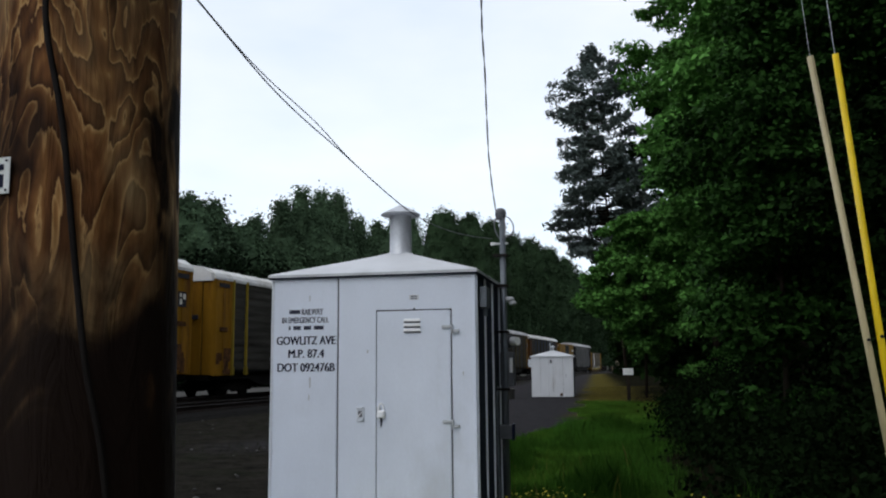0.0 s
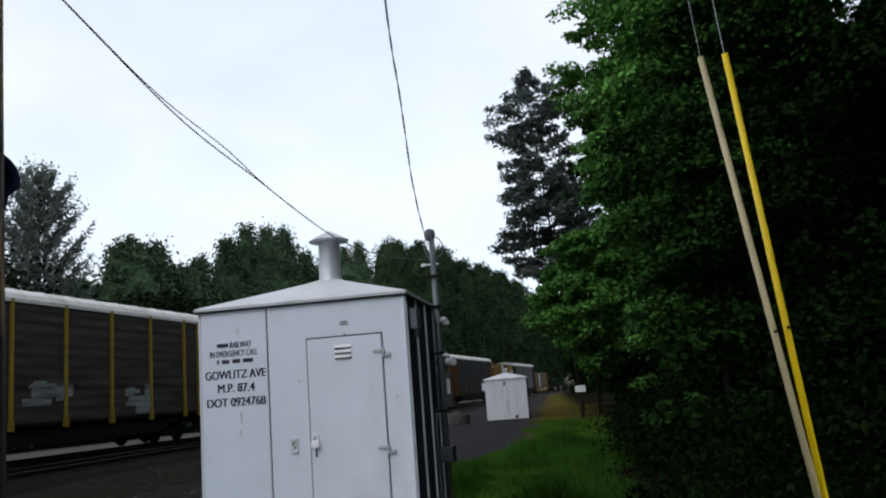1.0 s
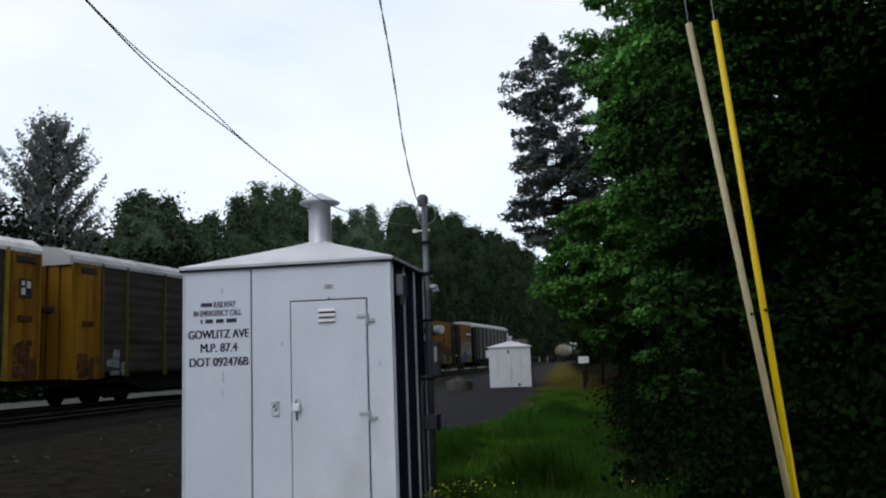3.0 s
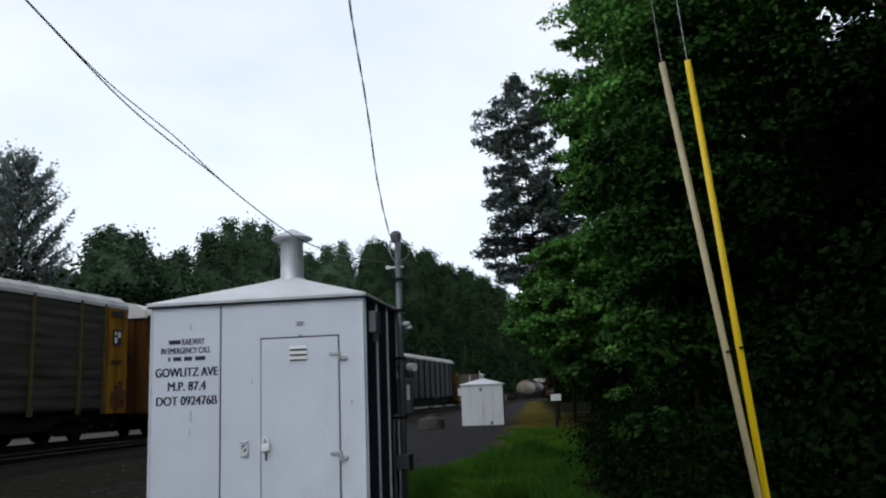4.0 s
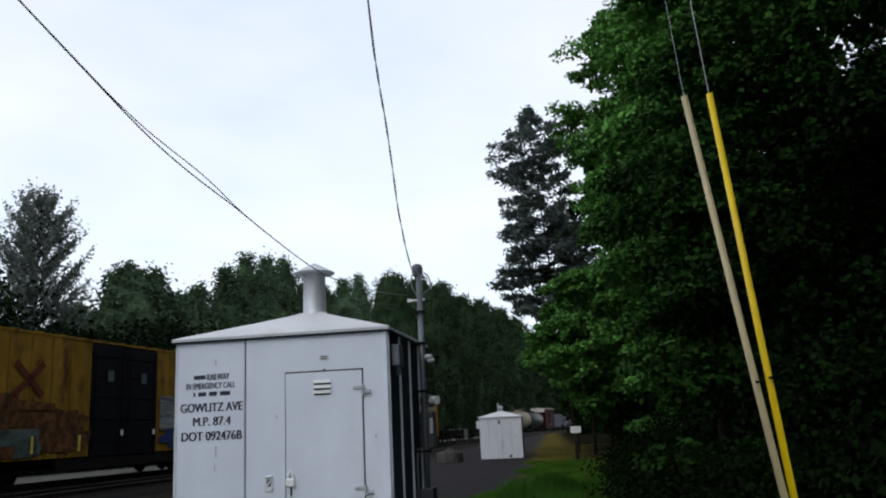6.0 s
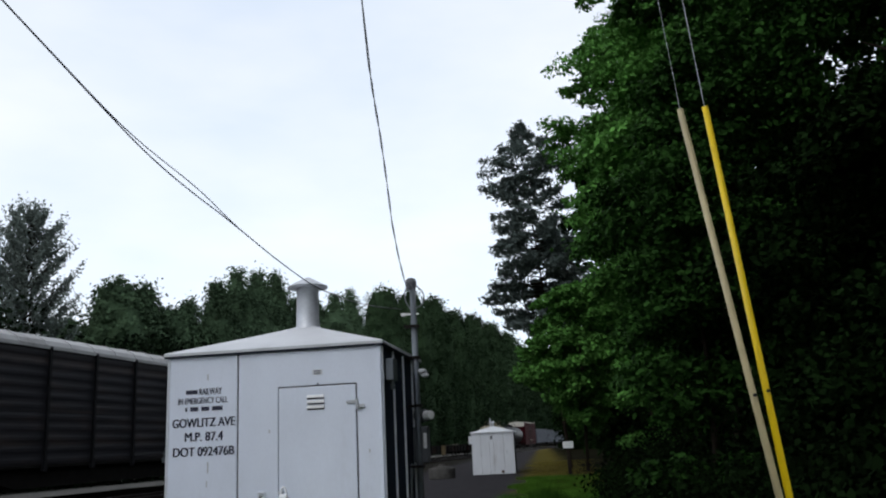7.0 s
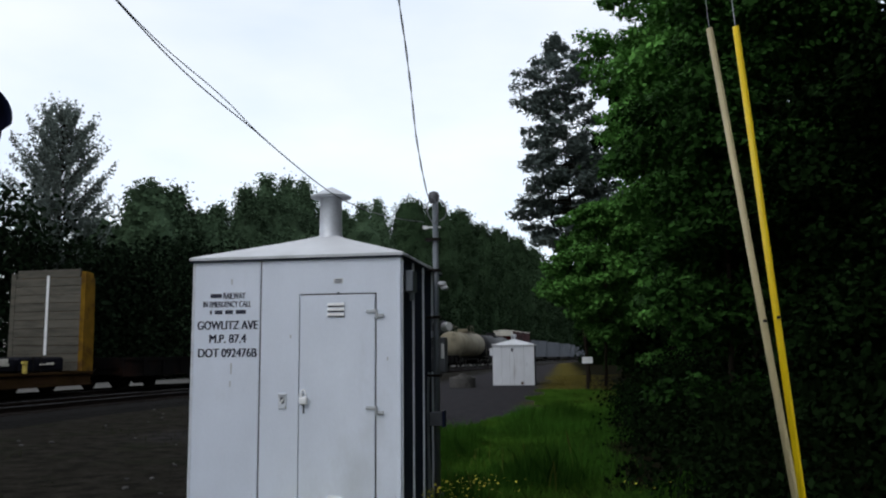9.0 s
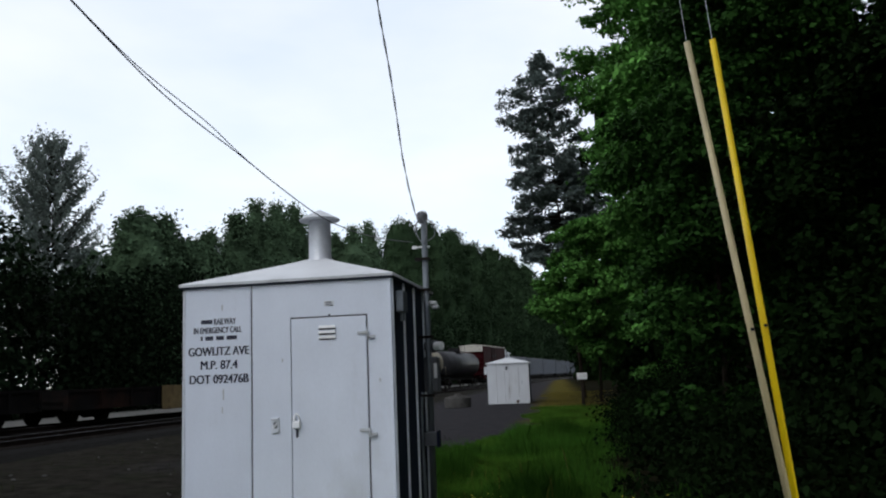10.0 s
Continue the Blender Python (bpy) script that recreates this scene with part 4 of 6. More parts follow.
# ---------------------------------------------------------------- utility pole, guy guards, wires
def make_pole():
    pole = thing("utility_pole", pose(-0.991, 1.491, 0, 0, -0.97, 0), "weathered brown creosoted wooden utility pole with a number tag", "utility pole")
    bm = bmesh.new()
    seg, rows = 72, 120
    ring = []
    for j in range(rows + 1):
        z = -0.3 + 10.3 * j / rows
        r = 0.198 - 0.0042 * max(0, z)
        row = []
        for i in range(seg):
            a = 2 * math.pi * i / seg
            k = r + 0.006 * noise.noise(Vector((math.cos(a) * 3, math.sin(a) * 3, z * 0.35))) + 0.0025 * noise.noise(Vector((math.cos(a) * 14, math.sin(a) * 14, z * 0.8)))
            row.append(bm.verts.new((k * math.cos(a), k * math.sin(a), z)))
        ring.append(row)
    for a, b in zip(ring, ring[1:]):
        for i in range(seg):
            bm.faces.new((a[i], a[(i + 1) % seg], b[(i + 1) % seg], b[i]))
    bm.faces.new(ring[-1])
    part("trunk", bm, "pole_wood", pole, smooth=True)

    def on_pole(ang, z, out=0.0):
        r = 0.198 - 0.0042 * max(0, z) + out
        return (r * math.cos(radians(ang)), r * math.sin(radians(ang)), z)
    run = ((-88, 3.2), (-87, 2.5), (-86, 2.18), (-84.2, 2.119), (-79.3, 2.039), (-74.1, 1.951), (-71.7, 1.863), (-68.5, 1.768), (-65.3, 1.673), (-62.1, 1.58), (-59.1, 1.515), (-54.2, 1.451), (-48.9, 1.341), (-44, 1.1), (-42, 0.2))
    tube("ground_wire", [on_pole(a, z, 0.004) for a, z in run], 0.0052, "cable_black", pole, "thin black ground wire")
    m = Matrix.Translation(on_pole(-108.0, 1.870, 0.004)) @ pose(0, 0, 0, 90, 0, -108.0 + 90)
    me = boxes((-0.034, 0.034, -0.031, 0.031, 0, 0.002), bevel=0.0008)
    tag = part("number_tag", me, "tag_plate", pole, "small white metal number tag")
    tag.matrix_basis = m
    for x0, x1, z, h in ((-0.026, -0.006, 0.014, 0.010), (-0.002, 0.022, 0.014, 0.010)):
        part("letter_bar", boxes((x0, x1, z - h / 2, z + h / 2, 0.002, 0.003)), "letter", tag)
    for x in (-0.022, -0.003, 0.016):
        part("letter_bar", boxes((x - 0.006, x + 0.006, -0.020, 0.002, 0.002, 0.003)), "letter", tag)
    for x, y in ((0.028, 0.025), (0.028, -0.025)):
        part("nail", rod(bmesh.new(), (x, y, 0.0), (x, y, 0.004), 0.002, seg=8), "dark_gap", tag)


make_pole()


def make_guards():
    for anchor, top, mname, wire, lab in ((Vector((1.953, 3.690, 0.0)), Vector((1.448, 3.440, 2.925)), "guard_tan", 0.0011, "pale tan plastic guy-wire guard over tall weeds"),
                                    (Vector((1.926, 3.655, 0.0)), Vector((1.578, 3.460, 2.945)), "guard_yellow", 0.0017, "bright yellow plastic guy-wire guard over tall weeds")):
        g = thing("guy_guard", Matrix.Identity(4), lab, "guy guard", "guards on the guy wires")
        d = (top - anchor).normalized()
        a = anchor + d * 0.12
        part("sleeve", rod(bmesh.new(), a, top, 0.0146, 0.0122, seg=16), mname, g, smooth=True)
        side = d.cross(Vector((0, 1, 0))).normalized()
        bm = rod(bmesh.new(), a - Vector((0, 0.0125, 0)) - side * 0.0075, top - Vector((0, 0.0105, 0)) - side * 0.0065, 0.007, 0.006, seg=8)
        part("fold", bm, mname, g)
        part("bolt", rod(bmesh.new(), a + d * 1.55 - Vector((0, 0.016, 0)), a + d * 1.55 - Vector((0, 0.026, 0)), 0.007, seg=8), "dark_gap", g)
        part("anchor_rod", rod(bmesh.new(), anchor - d * 0.1, a, 0.009, seg=8), "rail_side", g)
        up = top + Vector((-0.10, -0.05, 1.0)).normalized() * 7
        part("guy_wire", rod(bmesh.new(), top - d * 0.03, up, wire, seg=6), "zinc", g, "thin steel guy wire")


make_guards()


def make_wires():
    end = (0.432, 7.688, 2.735)
    start = Vector((-1.518, 4.282, 3.524))
    out = start + (start - Vector((-1.332, 4.603, 3.34))) * 14
    tail = [(-0.841, 5.454, 3.01), (-0.657, 5.773, 2.89), (-0.487, 6.068, 2.795), (-0.356, 6.293, 2.73), (-0.216, 6.536, 2.69), (0.10, 7.08, 2.665), end]
    lower = [tuple(out), tuple(start), (-1.332, 4.603, 3.338), (-1.22, 4.797, 3.238), (-1.107, 4.993, 3.155), (-0.97, 5.23, 3.075)] + tail
    upper = [tuple(out), tuple(start), (-1.332, 4.603, 3.345), (-1.179, 4.869, 3.246), (-1.058, 5.079, 3.183), (-0.939, 5.283, 3.105)] + tail
    for pts, r in ((lower, 0.0042), (upper, 0.0034)):
        w = thing("service_wire", Matrix.Identity(4), "grey overhead service wire sagging to the shed mast", "wire", "overhead wires")
        tube("strand", pts, r, "cable", w)
    w = thing("service_wire", Matrix.Identity(4), "twisted grey overhead service wire running to the weatherhead", "wire", "overhead wires")
    base = [(0.53, 7.60, 2.94), (0.463, 7.586, 2.973), (0.388, 7.19, 3.129), (0.318, 6.793, 3.336), (0.256, 6.295, 3.573), (0.199, 5.797, 3.714), (0.143, 5.398, 3.85), (0.102, 4.999, 3.908), (-0.05, 3.4, 4.45), (-0.3, 0.5, 5.9), (-0.6, -4.0, 8.0)]
    for k in range(2):
        pts = []
        for i in range(len(base) - 1):
            for j in range(5):
                q = Vector(base[i]).lerp(Vector(base[i + 1]), j / 5)
                a = (i * 5 + j) * 0.9 + k * math.pi
                pts.append((q.x + 0.0045 * math.cos(a), q.y, q.z + 0.003 * math.sin(a)))
        tube("strand", pts, 0.0034, "cable", w)


make_wires()


# ---------------------------------------------------------------- crossing signal behind the pole
def make_signal():
    sig = thing("crossing_signal", pose(-3.21, 5.10, 0, 0, 0, 27), "grade-crossing signal mast with black hooded red lights, unlit", "signal")
    part("mast", rod(bmesh.new(), (0, 0, 0), (0, 0, 4.7), 0.06, seg=16), "signal_alu", sig, "aluminium mast", smooth=True)
    part("base", boxes((-0.2, 0.2, -0.2, 0.2, 0, 0.25), bevel=0.03), "concrete", sig)
    part("crossarm", rod(bmesh.new(), (-0.45, 0.0, 3.28), (0.45, 0.0, 3.28), 0.030, seg=12), "signal_alu", sig)

    def head(x, y, z, turn, name="light_head"):
        h = part(name, lathe([(0.283, -0.010), (0.288, 0.0), (0.283, 0.010), (0.19, 0.018)], 36), "signal_black", sig, "black round signal background")
        h.matrix_basis = Matrix.Translation((x, y, z)) @ pose(0, 0, 0, 90, 0, turn) @ Matrix.Scale(0.92, 4)
        bm = bmesh.new()
        seg = 30
        rows = []
        for d in (0.01, 0.12, 0.25, 0.36):
            row = []
            for i in range(seg):
                a = 2 * math.pi * i / seg
                cut = 1.0 if math.sin(a) > -0.25 else 0.45
                row.append(bm.verts.new((0.20 * math.cos(a), 0.20 * math.sin(a), d * cut)))
            rows.append(row)
        for a, b in zip(rows, rows[1:]):
            for i in range(seg):
                bm.faces.new((a[i], a[(i + 1) % seg], b[(i + 1) % seg], b[i]))
        hood = part("hood", bm, "signal_black", h, "black light hood", smooth=True)
        sol = hood.modifiers.new("thickness", "SOLIDIFY")
        sol.thickness = 0.006
        part("lens", lathe([(0.155, 0.016), (0.15, 0.028), (0.09, 0.042), (0.001, 0.048)], 28), "red_lens", h, "dark red lens", smooth=True)
        back = part("housing", lathe([(0.15, -0.16), (0.165, -0.14), (0.165, -0.012), (0.16, -0.008)], 24), "signal_black", h, smooth=True)
        return h
    head(0.615, -0.02, 2.995, 20)
    head(-0.60, -0.02, 3.015, 16)
    head(0.36, 0.16, 2.84, 165)
    head(-0.42, 0.16, 2.83, 165)
    for sx in (1, -1):
        tube("drop_pipe", [(sx * 0.10, 0, 3.28), (sx * 0.40, 0, 3.28), (sx * 0.52, 0.0, 3.285), (sx * 0.60, 0.03, 3.26), (sx * 0.62, 0.06, 3.18), (sx * 0.63, 0.08, 3.05)], 0.034, "signal_alu", sig)
    part("bracket", boxes((0.02, 0.42, -0.03, 0.03, 3.17, 3.24), bevel=0.01), "signal_alu", sig)
    plate = part("track_plate", boxes((-0.12, 0.53, -0.085, -0.075, 3.87, 4.22), bevel=0.004), "sign_white", sig, "white plate with black lettering")
    lettering("lettering", "TRACKS", 0.56, 0.11, Matrix.Translation((0.205, -0.0855, 3.985)) @ pose(0, 0, 0, 90, 0, 0), "signal_black", plate)


make_signal()


# ---------------------------------------------------------------- trees
def trunk_and_limbs(bm, rng, h, r, spread, n=9):
    rod(bm, (0, 0, -0.2), (0.02 * h, 0.01 * h, h * 0.55), r, r * 0.6, seg=9)
    rod(bm, (0.02 * h, 0.01 * h, h * 0.55), (0.0, 0.02 * h, h * 0.93), r * 0.6, r * 0.12, seg=7)
    for i in range(n):
        z = h * rng.uniform(0.25, 0.75)
        a = rng.uniform(0, 2 * math.pi)
        l = spread * rng.uniform(0.5, 0.95)
        rod(bm, (0.01 * h, 0.005 * h, z), (l * math.cos(a), l * math.sin(a), z + l * rng.uniform(0.3, 0.8)), r * 0.32, r * 0.06, seg=6)
    return bm


def conifer(x, y, h, spread, seed, label, clear=0.40):
    """A fir with ragged, upturned boughs and a bare lower stem."""
    rng = np.random.default_rng(seed)
    t = thing("conifer", pose(x, y, -0.02, 0, -4.6, 0), label, "tree")
    part("trunk", rod(bmesh.new(), (0, 0, -0.2), (0, 0, h * 0.98), 0.09, 0.02, seg=9), "bark", t)
    bm = bmesh.new()
    quads = []
    z = h * clear
    while z < h * 0.985:
        f = (1 - z / h) / (1 - clear)
        n = rng.integers(3, 6)
        a0 = rng.uniform(0, 6.28)
        reach = 0.72 + 0.55 * noise.noise(Vector((z * 0.55, seed, 2.0)))
        for i in range(n):
            a = a0 + 2 * math.pi * i / n + rng.uniform(-0.5, 0.5)
            l = spread * (0.13 + 1.0 * f ** 0.62 if f < 0.55 else 0.83 - 0.25 * (f - 0.55)) * (reach + rng.uniform(-0.25, 0.3))
            l = max(0.25, l)
            d = np.array([math.cos(a), math.sin(a), 0.0])
            zz = z + rng.uniform(-0.35, 0.35)
            rise = rng.uniform(-0.12, 0.10)
            tip = d * l + np.array([0, 0, zz + rise * l + 0.10 * l])
            rod(bm, (0, 0, zz), tuple(tip), 0.03 * (0.4 + f), 0.007, seg=4, caps=False)
            m = int(95 + 190 * min(1, f))
            u = rng.uniform(0.25, 1.05, size=(m, 1)) ** 0.6
            base = d * l * u + np.array([0, 0, zz]) + np.concatenate([np.zeros((m, 2)), (rise * u + 0.10 * u * u) * l], axis=1)
            side = np.array([-d[1], d[0], 0.0])
            w = (1.15 - u) * 0.42 * l * 0.6 + 0.10
            pts = base + side * rng.normal(size=(m, 1)) * w * 0.7 + rng.normal(size=(m, 3)) * np.array([0.08, 0.08, 0.12])
            quads.append(leaf_quads(rng, pts, 0.105, up=0.5, long=2.6))
        z += h * rng.uniform(0.010, 0.022)
    part("bough", bm, "bark", t)["kind"] = "stuff"
    link("crown", mesh_of("crown", np.concatenate(quads), 4, "needle"), None, t)


def at(az, dist):
    return dist * math.sin(radians(az)), dist * math.cos(radians(az))


def bough_crown(rng, h, spread, base, boughs, subs, per, leaf, material, bough_r):
    """A crown of separate boughs: each a flattened dome of leaf sprays with shade beneath it."""
    pts, nrm = [], []
    lobes = rng.normal(size=(6, 3))
    lobes /= np.linalg.norm(lobes, axis=1)[:, None]
    amp = rng.uniform(-0.25, 0.22, size=6)
    for _ in range(boughs):
        d = rng.normal(size=3)
        d /= np.linalg.norm(d)
        k = 1 + float((amp * np.maximum(0, lobes @ d) ** 3).sum())
        rr = rng.uniform(0.25, 1.0) ** 0.4 * k
        f = 0.5 + 0.5 * d[2]
        wide = 1.0 if f < 0.55 else 1.0 - 0.35 * (f - 0.55) / 0.45
        c = np.array([d[0] * spread * rr * wide, d[1] * spread * rr * wide, (base + h) / 2 + d[2] * (h - base) / 2 * min(rr, 1.0)])
        out = np.array([d[0], d[1], 0.25])
        br = bough_r * rng.uniform(0.6, 1.3)
        for _s in range(subs):
            e = rng.normal(size=3)
            e /= np.linalg.norm(e)
            e[2] = abs(e[2]) if rng.uniform() < 0.8 else e[2]
            p = c + e * np.array([br, br, br * 0.55]) * rng.uniform(0.55, 1.05) + out * br * 0.2
            spray = rng.normal(size=(per, 3)) * np.array([0.13, 0.13, 0.07]) * (br / 0.7)
            spray[:, 2] -= 0.35 * np.linalg.norm(spray[:, :2], axis=1)
            pts.append(spray + p)
            nrm.append(np.repeat((e * 0.6 + np.array([0, 0, 0.5]))[None], per, axis=0))
    p, n = np.concatenate(pts), np.concatenate(nrm)
    return mesh_of("crown", leaf_quads(rng, p, leaf, up=0.3, normals=n), 4, material)


def maple(x, y, h, sp, base, boughs, subs, per, leaf, mname, seed, label, br=0.75, trunk=0.17, name="maple_tree"):
    rng = np.random.default_rng(seed)
    t = thing(name, pose(x, y, -0.02), label, "tree", "trees by the grass")
    part("trunk", trunk_and_limbs(bmesh.new(), rng, h, trunk, sp, 0), "bark", t, smooth=True)
    for i in range(7):
        z, a, l = h * rng.uniform(0.25, 0.7), rng.uniform(0, 2 * math.pi), sp * rng.uniform(0.4, 0.8)
        part("limb", rod(bmesh.new(), (0.01 * h, 0.005 * h, z), (l * math.cos(a), l * math.sin(a), z + l * 0.6), trunk * 0.3, trunk * 0.06, seg=6), "bark", t)
    link("crown", bough_crown(rng, h, sp, base, boughs, subs, per, leaf, mname, br), None, t)


# dense broadleaf trees close by on the grass side; darker leaf tones carry shade
NEAR = "tall leafy green maple at the edge of the grass"
for k, (x, y, h, sp, base, nb, subs, per, leaf, mname) in enumerate((
        (10.5, 24.8, 18.6, 2.6, 1.6, 125, 22, 22, 0.10, "leaf_near"),
        (11.6, 31.5, 20.8, 2.8, 3.0, 115, 22, 20, 0.12, "leaf_near"),
        (9.1, 19.2, 14.0, 3.0, 1.8, 125, 24, 22, 0.10, "leaf_near"),
        (7.2, 13.9, 9.0, 2.3, 1.1, 115, 26, 26, 0.080, "leaf_half_shade"),
        (10.3, 13.2, 17.0, 3.9, 3.4, 150, 24, 22, 0.095, "leaf_half_shade"),
        (13.5, 22.0, 20.0, 4.8, 0.6, 130, 22, 14, 0.16, "leaf_half_shade"),
        (14.2, 16.6, 20.0, 4.6, 1.0, 130, 22, 14, 0.16, "leaf_half_shade"))):
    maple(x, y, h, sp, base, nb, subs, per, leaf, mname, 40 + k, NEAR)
# outermost trees, their deep shade painted into the leaves
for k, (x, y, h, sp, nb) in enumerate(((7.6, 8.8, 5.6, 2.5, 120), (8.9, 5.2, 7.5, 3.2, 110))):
    maple(x, y, h, sp, 0.1, nb, 25, 26, 0.075, "leaf_deep_shade", 60 + k, "dense leafy tree at the edge of the grass, shade put into its leaf colour", name="shade_toned_tree")
maple(5.75, 13.2, 5.4, 1.15, 0.3, 26, 22, 26, 0.085, "leaf_half_shade", 71, "young leafy maple sapling among taller trees", 0.5, 0.06, "young_maple")
maple(11.2, 27.5, 4.6, 2.0, 0.1, 40, 22, 22, 0.11, "leaf_near", 72, "low leafy maple bush near the marker sign", 0.7, 0.08, "maple_bush")
maple(9.95, 35.4, 8.4, 2.5, 1.7, 95, 22, 22, 0.13, "leaf_near", 73, "slender leafy maple at the lane's edge", 0.7, 0.08, "young_maple")
# unseen trees added beside, behind and past the maples to block sky light
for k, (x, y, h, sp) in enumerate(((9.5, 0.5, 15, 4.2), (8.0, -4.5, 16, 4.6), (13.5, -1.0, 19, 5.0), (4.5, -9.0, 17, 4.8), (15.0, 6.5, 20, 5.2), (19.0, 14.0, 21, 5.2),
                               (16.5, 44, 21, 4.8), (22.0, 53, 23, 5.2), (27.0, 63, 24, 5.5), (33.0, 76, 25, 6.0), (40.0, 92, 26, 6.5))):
    maple(x, y, h, sp, 0.8, 60, 16, 11, 0.36, "leaf_deep_shade", 90 + k, "tall tree out of view, added to block sky light", 1.1, name="shade_toned_tree")
# one more crown added overhead, outside the view, to cut light from above
maple(9.0, 0.8, 17.0, 5.2, 4.8, 120, 20, 12, 0.36, "leaf_deep_shade", 101, "tall overhanging tree out of view, added to block sky light", 1.1, name="shade_toned_tree")
conifer(10.5, 40.2, 17.7, 3.7, 5, "tall dark fir with drooping boughs behind the maples")

def lobed_crown(t, rng, h, spread, base, leaf, material, shape, clumps=620, per=15):
    """A billowing crown: an added solid core, uneven in outline, closes sky gaps under a thick shell of leaf clumps."""
    shift = Vector(rng.uniform(-50, 50, size=3))

    def reach(f, a):
        """Half width at a height (0 to 1) and bearing."""
        if shape == "spire":
            w = (0.80 + 0.20 * min(1.0, f / 0.3)) * max(0.0, 1 - f) ** 0.72 * 1.6
        else:
            w = math.sqrt(max(0.0, 1 - (max(0.0, f - 0.42) / 0.58) ** 2.2)) * (0.85 + 0.15 * min(1.0, f / 0.4))
        d = Vector((math.cos(a), math.sin(a), f * (h - base) / spread * 0.8))
        return spread * w * (1 + 0.34 * noise.noise(d * 1.4 + shift) + 0.38 * noise.noise(d * 3.4 + shift))

    inner = bmesh.new()
    rows = []
    for j in range(15):
        f = j / 14 * 0.97
        rows.append([inner.verts.new((0.84 * reach(f, 2 * math.pi * i / 18) * math.cos(2 * math.pi * i / 18), 0.84 * reach(f, 2 * math.pi * i / 18) * math.sin(2 * math.pi * i / 18), base + (h - base) * f)) for i in range(18)])
    for lo, hi in zip(rows, rows[1:]):
        for i in range(18):
            inner.faces.new((lo[i], lo[(i + 1) % 18], hi[(i + 1) % 18], hi[i]))
    inner.faces.new(rows[0][::-1])
    inner.faces.new(rows[-1])
    part("crown_core", inner, material, t)
    f = rng.uniform(0.0, 1.0, clumps) ** 0.85
    a = rng.uniform(0, 2 * math.pi, clumps)
    depth = rng.uniform(0.84, 1.06, clumps) + 0.16 * rng.uniform(0, 1, clumps) ** 6
    r = np.array([reach(float(p), float(q)) for p, q in zip(f, a)]) * depth
    e = np.stack([np.cos(a), np.sin(a), np.full(clumps, 0.45)], axis=1)
    p = np.stack([r * np.cos(a), r * np.sin(a), base + (h - base) * f * rng.uniform(0.985, 1.015, clumps)], axis=1)
    c = 0.40 * leaf / 0.20
    q = np.repeat(p, per, axis=0) + rng.normal(size=(clumps * per, 3)) * np.array([c, c, c * (0.6 if shape == "round" else 0.9)]) * rng.uniform(0.5, 1.3, size=(clumps * per, 1))
    me = mesh_of("crown", leaf_quads(rng, q, leaf, normals=np.repeat(e, per, axis=0)), 4, material)
    link("crown", me, None, t)


def wood_tree(x, y, z, h, spread, leaf, material, seed, label, shape, trunk, group, base=0.4, **more):
    rng = np.random.default_rng(seed)
    t = thing("broadleaf_tree", pose(x, y, z, 0, 0, rng.uniform(0, 360)), label, "tree", group)
    part("trunk", trunk_and_limbs(bmesh.new(), rng, h, trunk, spread * 0.8), "bark", t, smooth=True)
    lobed_crown(t, rng, h, spread, base, leaf, material, shape, **more)


def beyond(az, off=-14.0):
    """Distance at which a bearing meets the wood's edge beyond the railway."""
    for s in range(10, 420, 2):
        p, _h = line_at(float(s), off)
        if math.degrees(math.atan2(p.x, p.y)) >= az:
            return p.length
    return 330.0


# woods on the far side of the railway
FARW = "tall green broadleaf tree in the wood beyond the railway"
FAR_TREES = (  # bearing, top's elevation, half width in degrees, distance, form
    (-30.0, 12.0, 3.4, 50, "round"), (-26.4, 9.2, 2.6, 52, "round"), (-18.2, 8.6, 1.7, 66, "round"),
    (-15.2, 11.2, 2.4, 60, "round"), (-13.5, 10.8, 2.0, 64, "spire"), (-12.0, 9.4, 2.2, 66, "round"), (-10.8, 9.8, 2.0, 68, "spire"),
    (-8.9, 11.1, 2.1, 72, "spire"), (-7.6, 12.0, 2.1, 73, "spire"), (-6.2, 11.9, 2.1, 73, "spire"), (-5.0, 11.6, 2.0, 75, "spire"), (-7.0, 10.2, 2.9, 78, "round"),
    (-3.6, 9.9, 1.9, 80, "spire"), (-2.2, 9.7, 1.9, 86, "spire"), (-0.9, 10.2, 1.8, 90, "spire"), (0.1, 10.4, 1.7, 90, "spire"), (-1.6, 9.2, 3.0, 92, "round"),
    (2.4, 10.7, 2.0, 94, "round"), (4.4, 10.4, 1.8, 98, "round"), (5.9, 9.9, 1.5, 104, "round"), (7.3, 8.8, 1.4, 110, "round"),
    (8.7, 8.5, 1.4, 116, "round"), (9.9, 7.8, 1.3, 124, "round"), (11.0, 7.0, 1.2, 132, "round"), (12.2, 6.0, 1.2, 138, "round"),
    (8.0, 6.4, 1.3, 220, "round"), (10.4, 6.0, 1.1, 260, "round"), (11.6, 5.6, 1.0, 300, "round"), (12.6, 5.4, 1.0, 310, "round"), (13.6, 5.2, 1.0, 320, "round"), (14.4, 5.2, 0.9, 330, "round"))
for k, (az, el, hw, dist, form) in enumerate(FAR_TREES):
    dist = max(dist, beyond(az))
    x, y = at(az, dist)
    z = -0.02 - 0.006 * max(0.0, y - 45.0)
    big = max(1.0, dist / 105.0)
    # trees right of the view's middle get the leaf with shade in it
    wood_tree(x, y, z, 1.5 - z + dist * math.tan(radians(el)), dist * math.tan(radians(hw)), 0.20 * big, "leaf_far" if az < 1 else "leaf_far_shade", 200 + k, FARW if az < 1 else "broadleaf tree in the wood beyond the railway, shade in its leaf colour", form, 0.22 * big, "woods beyond the railway")
